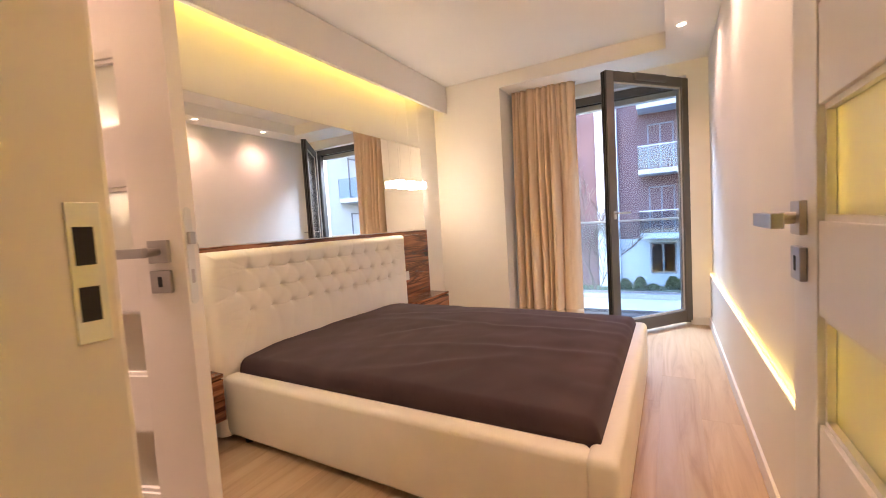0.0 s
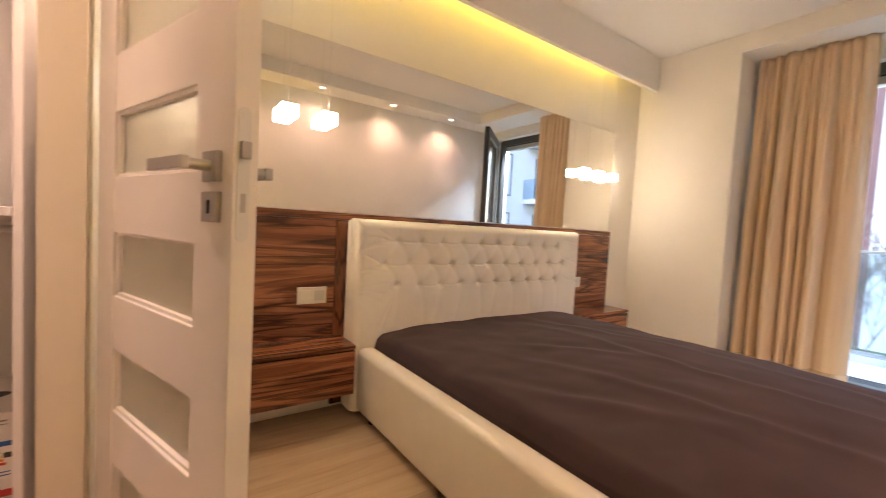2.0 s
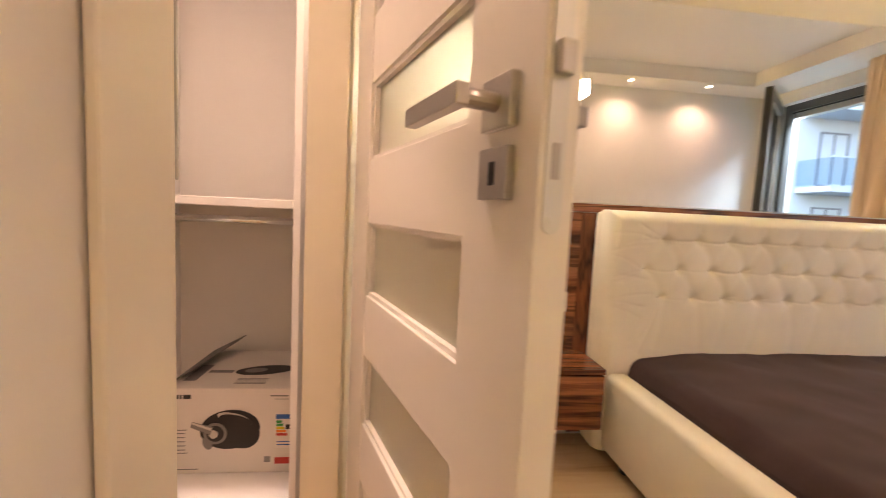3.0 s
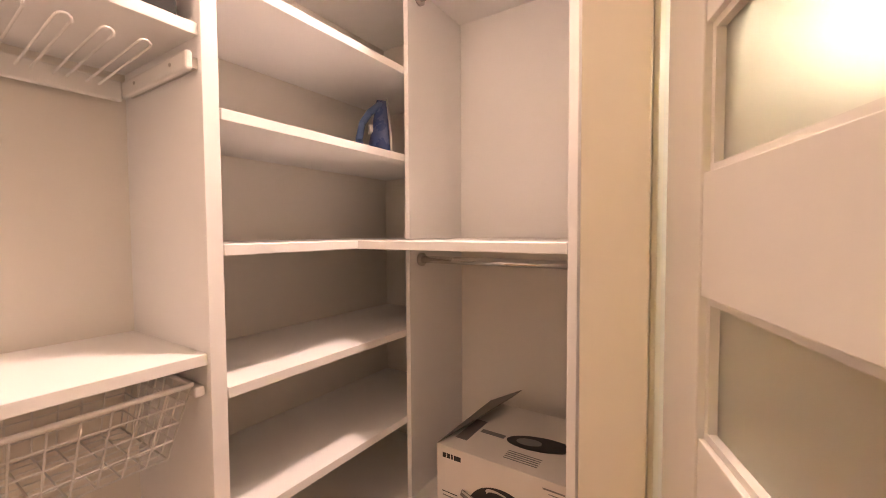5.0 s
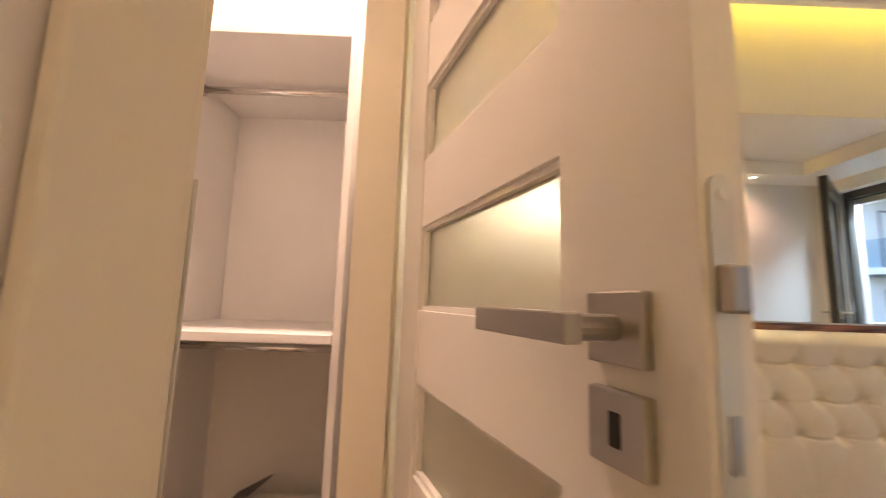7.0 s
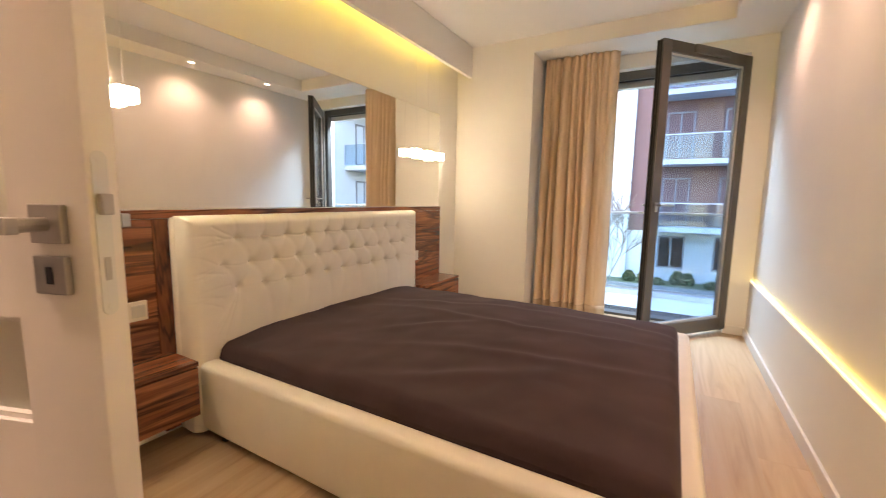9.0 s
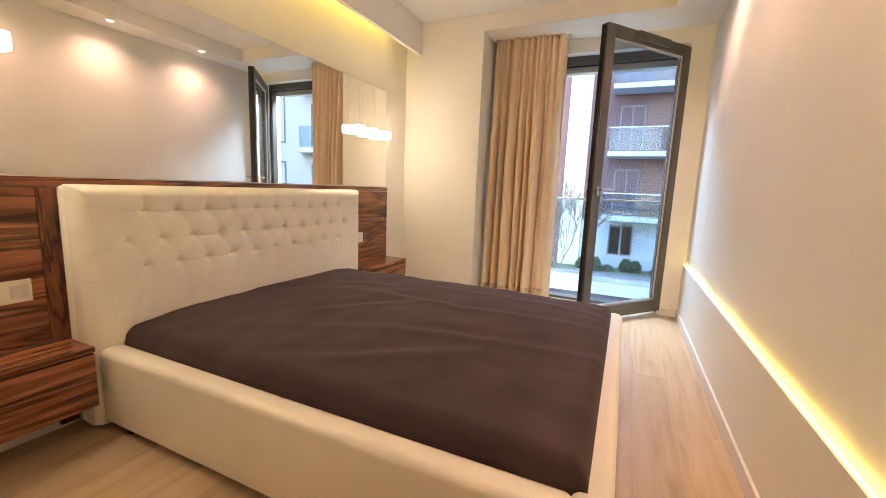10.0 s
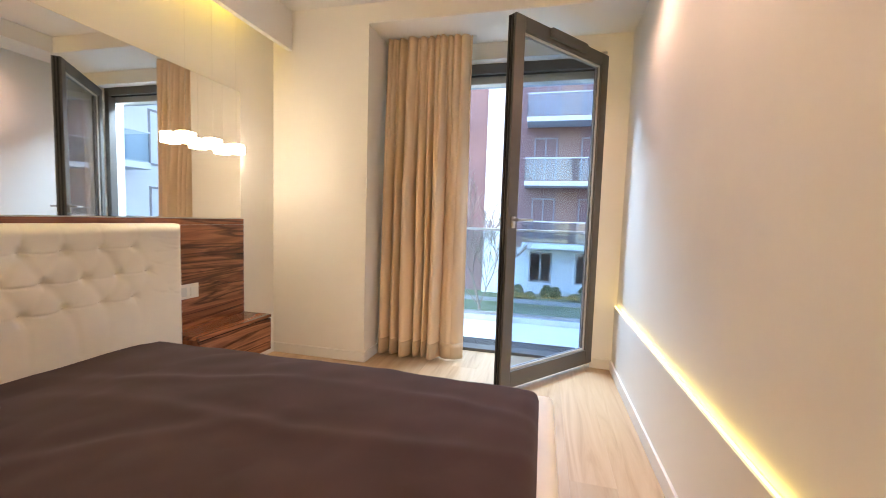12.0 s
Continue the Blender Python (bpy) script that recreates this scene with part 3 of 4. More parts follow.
def curtain():
    """A gathered curtain: folds deepen downwards, with a hem."""
    c = empty("curtain", (-1.11, 4.045, 0.0))
    x0, x1, n, rows_ = -0.325, 0.320, 260, 60
    bm = bmesh.new()
    valleys = [0.0, 0.125, 0.235, 0.40, 0.505, 0.585, 0.735, 1.0]
    depth = [0.110, 0.090, 0.135, 0.095, 0.080, 0.125, 0.070]

    def fold(u, f):
        """Depth of the cloth: round folds between narrow valleys, and tight pleats at the head."""
        u = min(max(u, 0.0), 0.9999)
        k = max(i for i in range(7) if valleys[i] <= u)
        w = (u - valleys[k]) / (valleys[k + 1] - valleys[k])
        deep = depth[k] * math.sin(math.pi * w) ** 0.62 * (1.0 if k < 6 else 1 - 0.35 * w)
        pleat = 0.040 * abs(math.sin(math.pi * (11 * u + 0.35 * math.sin(9 * u)))) ** 0.7
        g = min(1, f * 2.2) ** 1.2
        return -(deep * (0.30 + 0.70 * g) + pleat * (1 - 0.85 * g))

    grid = []
    for j in range(rows_ + 1):
        f = j / rows_
        z = 2.3945 - f * 2.379
        line = []
        for i in range(n + 1):
            u = i / n
            uu = u + 0.010 * math.sin(2.6 * f + 6 * u) * f + 0.004 * math.sin(7 * f + 11 * u)
            x = x0 + (x1 - x0) * u + 0.012 * f * (2 * u - 1)
            y = 0.070 + fold(uu, f) - 0.030 * f + 0.004 * noise.noise((u * 6, f * 2.2, 1))
            line.append(bm.verts.new((x, y, z)))
        grid.append(line)
    for j in range(rows_):
        for i in range(n):
            bm.faces.new((grid[j][i], grid[j + 1][i], grid[j + 1][i + 1], grid[j][i + 1]))
    low = [[v.co.copy() for v in line] for line in grid[-4:]]
    ob = part("cloth", bm, M_CURTAIN, c, smooth=True)
    so = ob.modifiers.new("thick", "SOLIDIFY")
    so.thickness = 0.004
    bm = bmesh.new()
    strip_ = [[bm.verts.new((v.x, v.y - 0.0045, v.z - 0.001)) for v in line] for j, line in enumerate(low)]
    for j in range(len(strip_) - 1):
        for i in range(n):
            bm.faces.new((strip_[j][i], strip_[j + 1][i], strip_[j + 1][i + 1], strip_[j][i + 1]))
    he = part("hem", bm, M_HEM, c, "doubled hem along the bottom", True)
    so = he.modifiers.new("thick", "SOLIDIFY")
    so.thickness = 0.003
    bm = box(-0.335, 0.345, 0.060, 0.080, 2.388, 2.3945)
    part("track", bm, M_TRIM, c, "slim white curtain track")
    return tagged(c, "long beige gathered curtain hanging to the floor in the niche", "curtain")


curtain()

# ---- headboard wall ----
panel = empty("wall_panel")
PX = XW + 0.022
part("board", box(XW, PX, 0.480, 1.036, 0.10, 0.984, 0.0015), M_ROSE, panel)
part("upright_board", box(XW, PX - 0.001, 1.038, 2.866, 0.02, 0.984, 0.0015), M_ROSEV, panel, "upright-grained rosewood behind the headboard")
part("board", box(XW, PX, 2.868, 3.462, 0.10, 0.984, 0.0015), M_ROSE, panel)
part("top_rail", box(XW, PX, 0.480, 3.462, 0.986, 1.022, 0.0015), M_ROSE, panel, "rosewood top rail")
part("top_strip", box(XW, XW + 0.010, 0.480, 3.462, 1.022, 1.027), M_SILVER, panel, "thin pale edge strip")
tagged(panel, "glossy rosewood veneer panel behind the bed", "wall panel")
mir = empty("wall_mirror")
part("glass", box(XW, XW + 0.005, 0.480, 3.455, 1.028, 1.862), M_MIRROR, mir, "clear silver mirror glass")
part("edge", box(XW, XW + 0.0052, 0.480, 3.457, 1.862, 1.8638), M_BUTTON, mir, "thin ground mirror edge")
tagged(mir, "long frameless mirror above the rosewood panel", "mirror")


def nightstand(y0, y1, label):
    n = empty("nightstand", (0, 0, 0))
    x1 = -1.985
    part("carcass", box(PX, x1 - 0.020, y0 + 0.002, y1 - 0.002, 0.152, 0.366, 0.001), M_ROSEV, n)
    part("top", box(PX, x1, y0, y1, 0.368, 0.388, 0.0015), M_ROSE, n)
    part("drawer_front", box(x1 - 0.020, x1 - 0.001, y0 + 0.002, y1 - 0.002, 0.150, 0.362, 0.0015), M_ROSE, n, "plain rosewood drawer front without handle")
    return tagged(n, label, "nightstand", "bedside units")


nightstand(0.482, 1.078, "floating glossy rosewood nightstand with one drawer")
nightstand(2.876, 3.460, "floating glossy rosewood nightstand by the window")


def switch(y, z, rocker_first):
    s = empty("wall_switch", (PX, y, z))
    part("frame", box(0, 0.008, -0.072, 0.072, -0.042, 0.042, 0.002), M_PLASTIC, s, "ivory double frame")
    a, b = ((-0.062, -0.012), (0.012, 0.062))
    r, k = (a, b) if rocker_first else (b, a)
    part("rocker", box(0.008, 0.013, r[0], r[1], -0.026, 0.026, 0.0015), M_PLASTIC, s, "ivory rocker")
    part("socket", box(0.008, 0.011, k[0], k[1], -0.026, 0.026, 0.0015), M_SILVER, s, "grey socket insert")
    return tagged(s, "ivory double switch and socket plate on the rosewood panel", "switch", "bedside switches")


switch(0.923, 0.602, True)
switch(3.010, 0.602, False)

# ---- bed ----
bed = empty("bed", (0, 0, 0))
HY0, HY1, HZ = 1.092, 2.868, 0.998
HX = -2.060
part("back_board", box(PX + 0.004, -2.150, HY0, HY1, 0.015, HZ - 0.006, 0.018, 4), M_LEATHER, bed, "padded back board of the headboard", True)


def cushion():
    """The tufted front of the headboard: buttons in three staggered rows, folds between them."""
    ny, nz = 420, 230
    ys = np.linspace(HY0 + 0.004, HY1 - 0.004, ny)
    zs = np.linspace(0.02, HZ, nz)
    Y, Z = np.meshgrid(ys, zs)
    e = np.minimum(np.minimum(Y - HY0, HY1 - Y), HZ - Z)
    rr = 0.045
    edge = np.where(e < rr, rr - np.sqrt(np.maximum(0, rr ** 2 - (rr - np.clip(e, 0, rr)) ** 2)), 0)
    X = HX - edge * 1.35
    b = []
    for k, (z, y0, n) in enumerate(((0.890, 1.334, 10), (0.769, 1.261, 11), (0.655, 1.330, 10))):
        b.append([(y0 + 0.1416 * i, z) for i in range(n)])
    for row in b:
        for y, z in row:
            d2 = (Y - y) ** 2 + (Z - z) ** 2
            X -= 0.016 * np.exp(-d2 / (2 * 0.012 ** 2)) + 0.010 * np.exp(-d2 / (2 * 0.034 ** 2))

    def crease(p, q, depth, sag, width):
        nonlocal X
        u = ((Y - p[0]) * (q[0] - p[0]) + (Z - p[1]) * (q[1] - p[1])) / ((q[0] - p[0]) ** 2 + (q[1] - p[1]) ** 2)
        L = math.hypot(q[0] - p[0], q[1] - p[1])
        d = ((Y - p[0]) * (q[1] - p[1]) - (Z - p[1]) * (q[0] - p[0])) / L + sag * np.sin(np.pi * np.clip(u, 0, 1))
        X -= np.where((u > -0.02) & (u < 1.02), depth * np.exp(-d ** 2 / (2 * width ** 2)), 0)

    for k, row in enumerate(b):
        for p, q in zip(row, row[1:]):
            crease(p, q, (0.0055, 0.0055, 0.0040)[k] * random.choice((0.25, 0.6, 1.0, 1.25)), random.uniform(-0.009, -0.003), 0.0026)
    for r0, r1 in ((b[0], b[1]), (b[1], b[2])):
        for p in r0:
            for q in r1:
                if abs(p[0] - q[0]) < 0.1:
                    crease(p, q, 0.0024, random.uniform(-0.010, 0.010), 0.011)
    for p in b[0]:
        crease(p, (p[0] + random.uniform(-0.02, 0.02), HZ), 0.0026, 0.0, 0.007)
    for p in b[2]:
        crease(p, (p[0] + random.uniform(-0.05, 0.05), 0.45), 0.0016, 0.01, 0.012)
    for row in b:
        for y, z in row:
            for k in range(3):
                a, ln = random.uniform(0, 2 * math.pi), random.uniform(0.02, 0.045)
                crease((y + 0.012 * math.cos(a), z + 0.012 * math.sin(a)), (y + ln * math.cos(a), z + ln * math.sin(a)), 0.0022, random.uniform(-0.004, 0.004), 0.0022)
    for y, z, dy, dz in ((b[2][0][0], 0.655, -0.12, -0.20), (b[1][0][0], 0.769, -0.13, -0.02), (b[0][0][0], 0.89, -0.14, 0.03)):
        for k in range(3):
            crease((y, z), (y + dy * random.uniform(0.7, 1.1), z + dz + random.uniform(-0.04, 0.04)), 0.0024, random.uniform(-0.01, 0.01), 0.0034)
    for s, y in ((1, HY0), (-1, HY1)):
        for k in range(10):
            z = random.uniform(0.60, 0.95)
            crease((y + s * 0.02, z), (y + s * random.uniform(0.10, 0.2), z + random.uniform(-0.06, 0.05)), 0.0016, 0.006, 0.0035)
    rng = np.random.default_rng(3)
    soft = sum(np.sin(Y * f + p) * np.sin(Z * g + r) for f, p, g, r in rng.uniform(4, 17, (5, 4)))
    X += 0.0012 * soft
    bm = bmesh.new()
    vs = [[bm.verts.new((X[j, i], Y[j, i], Z[j, i])) for i in range(ny)] for j in range(nz)]
    for j in range(nz - 1):
        for i in range(ny - 1):
            bm.faces.new((vs[j][i], vs[j][i + 1], vs[j + 1][i + 1], vs[j + 1][i]))
    rim = [vs[j][0] for j in range(nz)] + vs[-1][1:] + [vs[j][-1] for j in range(nz - 2, -1, -1)]
    back = [bm.verts.new((-2.150, v.co.y, v.co.z)) for v in rim]
    for k in range(len(rim) - 1):
        bm.faces.new((rim[k], rim[k + 1], back[k + 1], back[k]))
    cu = part("cushion", bm, M_LEATHER, bed, "button-tufted cream leatherette cushion", True)
    me = None
    for row in b:
        for y, z in row:
            if me is None:
                s = bmesh.new()
                bmesh.ops.create_uvsphere(s, u_segments=10, v_segments=6, radius=0.010)
                for v in s.verts:
                    v.co.x *= 0.45
                bt = part("button", s, M_BUTTON, cu, smooth=True)
                me = bt.data
            else:
                bt = new("button", me)
                bt.parent = cu
            i, j = int(np.argmin(abs(ys - y))), int(np.argmin(abs(zs - z)))
            bt.location = (X[j, i] + 0.002, y, z)


cushion()
part("side_rail", box(-2.075, -0.235, 1.120, 1.215, 0.028, 0.347, 0.030, 5), M_LEATHER, bed, "rounded cream leatherette rail", True)
part("side_rail", box(-2.075, -0.235, 2.740, 2.835, 0.028, 0.347, 0.030, 5), M_LEATHER, bed, "rounded cream leatherette rail", True)
part("foot_rail", box(-0.250, -0.152, 1.120, 2.835, 0.028, 0.347, 0.032, 5), M_LEATHER, bed, "rounded cream leatherette foot rail", True)
part("base", box(-2.05, -0.21, 1.20, 2.75, 0.03, 0.20, 0.004), M_DARKHOLE, bed, "dark bed base")
for x in (-1.95, -0.24):
    for y in (1.17, 2.78):
        part("foot", rod(bmesh.new(), (x, y, 0), (x, y, 0.032), 0.025, 14), M_BLACK, bed)
tagged(bed, "cream leatherette double bed with a button-tufted headboard", "bed")


def mattress():
    """A fitted dark sheet over a mattress: domed, with soft wrinkles and dropped sides."""
    mt = empty("mattress", (0, 0, 0.2))
    nx, ny = 200, 170
    x0, x1, y0, y1 = -2.058, -0.212, 1.212, 2.752
    bm = bmesh.new()
    vs = []
    for j in range(ny + 1):
        line = []
        for i in range(nx + 1):
            u, v = i / nx, j / ny
            x, y = x0 + (x1 - x0) * u, y0 + (y1 - y0) * v
            e = min(x1 - x, y - y0, y1 - y)
            r = 0.050
            drop = r - math.sqrt(max(0, r * r - (r - min(e, r)) ** 2))
            dome = 0.044 * max(0, math.sin(math.pi * max(u, 0.16))) ** 0.45 * max(0, math.sin(math.pi * v)) ** 0.42
            w = 0.009 * noise.noise((x * 2.4, y * 2.8, 3.1)) + 0.008 * noise.noise((x * 4 + y * 2, y * 4.5 - x * 1.5, 7.7)) * (0.45 + 0.55 * math.exp(-((y - 1.45) / 0.45) ** 2)) + 0.004 * abs(noise.noise((x * 6.5 - y * 2, y * 6 + x, 2.2)))
            for k, (cx, cy, a, ln) in enumerate(((-0.75, 1.75, 0.30, 1.5), (-0.9, 2.15, 0.10, 1.7), (-1.0, 1.45, 0.5, 0.8), (-1.45, 2.35, 0.22, 1.0), (-0.5, 2.45, -0.1, 0.8), (-1.3, 1.9, 0.75, 0.7))):
                dx, dy = x - cx, y - cy
                s, c = dx * math.cos(a) + dy * math.sin(a), -dx * math.sin(a) + dy * math.cos(a)
                c += 0.03 * math.sin(s * 4 + k)
                w += 0.0072 * math.exp(-(c / 0.040) ** 2) * math.exp(-(s / (ln * 0.45)) ** 2) - 0.0045 * math.exp(-((c - 0.07) / 0.045) ** 2) * math.exp(-(s / (ln * 0.45)) ** 2)
            w += 0.0040 * noise.noise((x * 9, y * 7, 0.3)) * (1 if e > 0.03 else 0.4)
            line.append(bm.verts.new((x, y, 0.402 + dome + w - drop - 0.2)))
        vs.append(line)
    for j in range(ny):
        for i in range(nx):
            bm.faces.new((vs[j][i], vs[j][i + 1], vs[j + 1][i + 1], vs[j + 1][i]))
    rim = vs[0] + [vs[j][-1] for j in range(1, ny + 1)] + vs[-1][-2::-1] + [vs[j][0] for j in range(ny - 1, 0, -1)]
    edge = [v.co.copy() for v in rim]
    part("fitted_sheet", bm, M_SHEET, mt, smooth=True)
    bm = bmesh.new()
    n = len(edge)
    hi = [bm.verts.new(p) for p in edge]
    mid = [bm.verts.new((p.x, p.y, 0.5 * p.z + 0.004 * math.sin(k * 0.35))) for k, p in enumerate(edge)]
    lo = [bm.verts.new((p.x, p.y, 0.002)) for p in edge]
    for a, b in ((hi, mid), (mid, lo)):
        for k in range(n):
            bm.faces.new((a[k], b[k], b[(k + 1) % n], a[(k + 1) % n]))
    part("sheet_side", bm, M_SHEET, mt, "taut side of the dark sheet tucked behind the rails", True)
    return tagged(mt, "mattress in a creased dark brown fitted sheet", "mattress")


mattress()

# ---- closet ----
SF = -0.640                      # front of the shelves on the long wall
LF = -1.768                      # front of the deep shelves on the short wall
DV = -1.990                      # front of the divider
UX0, UX1 = -1.378, -1.343        # upright between the two units
unit = empty("closet_shelving")
for z in (1.543, 1.252, 0.654, 0.350):
    part("shelf", box(KX, UX0, KY, SF, z - 0.024, z, 0.0015), M_BOARD, unit)


def ell(z0, z1, name, end=-0.028):
    """A board that turns the corner of the two walls."""
    bm = bmesh.new()
    pts = [(UX0, KY), (UX0, SF), (LF, SF), (LF, end), (KX, end), (KX, KY)]
    lo, hi = [bm.verts.new((x, y, z0)) for x, y in pts], [bm.verts.new((x, y, z1)) for x, y in pts]
    bm.faces.new(hi[::-1])
    bm.faces.new(lo)
    for k in range(6):
        bm.faces.new((hi[k], hi[(k + 1) % 6], lo[(k + 1) % 6], lo[k]))
    bmesh.ops.recalc_face_normals(bm, faces=bm.faces[:])
    bmesh.ops.bevel(bm, geom=bm.edges[:], offset=0.0012, segments=1, affect="EDGES")
    return part(name, bm, M_BOARD, unit)


ell(0.940, 0.964, "corner_shelf")
ell(1.816, 1.838, "top_board")
ell(0.012, 0.062, "plinth_board")
part("divider", box(KX, DV, SF + 0.001, SF + 0.019, 0.064, 0.939, 0.0012), M_BOARD, unit)
part("divider", box(KX, DV, SF + 0.001, SF + 0.019, 0.965, 1.815, 0.0012), M_BOARD, unit)
part("end_panel", box(KX, LF, -0.026, -0.006, 0.012, 1.838, 0.0012), M_BOARD, unit)
part("upright", box(UX0 + 0.001, UX1, KY, SF - 0.005, 0.012, 1.95, 0.0015), M_BOARD, unit)
for z in (0.893, 1.786):
    r = part("hanging_rod", rod(bmesh.new(), (-2.052, SF + 0.024, z), (-2.052, -0.030, z), 0.0125, 16), M_CHROME, unit, "chrome hanging rod", True)
    part("rod_socket", rod(bmesh.new(), (-2.052, SF + 0.019, z), (-2.052, SF + 0.029, z), 0.023, 16), M_STEEL, r, "round steel socket", True)
part("back_panel", box(KX, KX + 0.004, SF + 0.02, -0.03, 0.965, 1.815), M_BOARD, unit)
tagged(unit, "white built-in corner shelving with two chrome hanging rods", "shelving")

unit2 = empty("closet_unit")
RX = EX0 - 0.09
for z in (1.415, 0.735):
    part("shelf", box(UX1, RX - 0.02, KY, SF - 0.015, z - 0.024, z, 0.0015), M_BOARD, unit2)
part("shelf", box(UX1, RX - 0.02, KY, SF - 0.015, 0.012, 0.060, 0.0015), M_BOARD, unit2, "plinth shelf")
part("upright", box(RX - 0.02, RX - 0.001, KY, SF - 0.015, 0.012, 1.95, 0.0015), M_BOARD, unit2)
part("shelf", box(UX1, RX - 0.02, KY, SF - 0.015, 1.926, 1.95, 0.0015), M_BOARD, unit2, "top board")
tagged(unit2, "white built-in closet unit with shelves beside the corner shelving", "shelving")

# pull-out trouser rack under the upper shelf
rack = empty("trouser_rack", (0, 0, 0))
for x in (UX1 + 0.012, RX - 0.05):
    part("runner", box(x, x + 0.014, -0.985, SF - 0.012, 1.316, 1.356, 0.006, 3), M_WIRE, rack, "white side runner")
part("crossbar", box(UX1 + 0.026, RX - 0.05, -0.985, -0.968, 1.308, 1.356, 0.004), M_WIRE, rack, "white back bar")
for k in range(9):
    x = UX1 + 0.082 + k * 0.0565
    bm = bmesh.new()
    for dx in (-0.011, 0.011):
        rod(bm, (x + dx, -0.970, 1.336), (x + dx + 0.008, -0.672, 1.342), 0.0023, 8)
    pts = [(x + 0.008 + 0.011 * math.cos(a), -0.672 + 0.012 * math.sin(a), 1.342 + 0.006 * math.sin(a)) for a in np.linspace(math.pi, 0, 6)]
    for a, b in zip(pts, pts[1:]):
        rod(bm, a, b, 0.0023, 8)
    part("prong", bm, M_WIRE, rack, "white coated wire loop")
for y in (-0.90, -0.72):
    part("screw", rod(bmesh.new(), (UX1 + 0.025, y, 1.338), (UX1 + 0.0275, y, 1.338), 0.004, 10), M_STEEL, rack)
part("slide", box(UX1, UX1 + 0.012, -0.98, SF - 0.02, 1.324, 1.346), M_STEEL, rack, "steel drawer slide")
tagged(rack, "white pull-out wire trouser rack under a shelf", "trouser rack")


def basket():
    """A white wire pull-out basket under the lower shelf."""
    bk = empty("wire_basket", (0, 0, 0))
    x0, x1, y0, y1, zt, zb = UX1 + 0.025, RX - 0.045, -0.99, SF - 0.035, 0.672, 0.520
    ins = 0.035
    bm = bmesh.new()
    for a, b in (((x0, y0), (x1, y0)), ((x1, y0), (x1, y1)), ((x1, y1), (x0, y1)), ((x0, y1), (x0, y0))):
        rod(bm, (*a, zt), (*b, zt), 0.0055, 10)
    part("rim", bm, M_WIRE, bk, "thick white rim wire")
    bm = bmesh.new()
    n = 13
    for k in range(n + 1):
        u = k / n
        xt, xb = x0 + (x1 - x0) * u, x0 + ins + (x1 - x0 - 2 * ins) * u
        for y, yb in ((y1, y1 - ins), (y0, y0 + ins)):
            rod(bm, (xt, y, zt), (xb, yb, zb), 0.0020, 6)
        rod(bm, (xb, y0 + ins, zb), (xb, y1 - ins, zb), 0.0020, 6)
    for k in range(9):
        u = k / 8
        yt, yb = y0 + (y1 - y0) * u, y0 + ins + (y1 - y0 - 2 * ins) * u
        for x, xb in ((x0, x0 + ins), (x1, x1 - ins)):
            rod(bm, (x, yt, zt), (xb, yb, zb), 0.0020, 6)
        rod(bm, (x0 + ins, yb, zb), (x1 - ins, yb, zb), 0.0020, 6)
    for k in range(1, 5):
        f = k / 4
        i = ins * f
        z = zt + (zb - zt) * f
        c = [(x0 + i, y0 + i), (x1 - i, y0 + i), (x1 - i, y1 - i), (x0 + i, y1 - i)]
        for a, b in zip(c, c[1:] + c[:1]):
            rod(bm, (*a, z), (*b, z), 0.0020, 6)
    part("mesh", bm, M_WIRE, bk, "white wire mesh")
    for x in (UX1 + 0.002, RX - 0.042):
        part("runner", box(x, x + 0.020, y0, y1 + 0.01, zt - 0.028, zt - 0.006, 0.004), M_WIRE, bk, "white drawer runner")
    return tagged(bk, "white wire pull-out basket, empty, under a shelf", "basket")


basket()

bx = empty("storage_box", (0, 0, 1.416))
part("carton", box(UX1 + 0.030, UX1 + 0.60, -0.97, -0.672, 0.0, 0.086, 0.003), M_BLACKBOX, bx)
part("lid", box(UX1 + 0.026, UX1 + 0.604, -0.974, -0.668, 0.055, 0.092, 0.003), M_BLACKBOX, bx, "shallow black lid")
tagged(bx, "long flat black box on the upper closet shelf", "box")


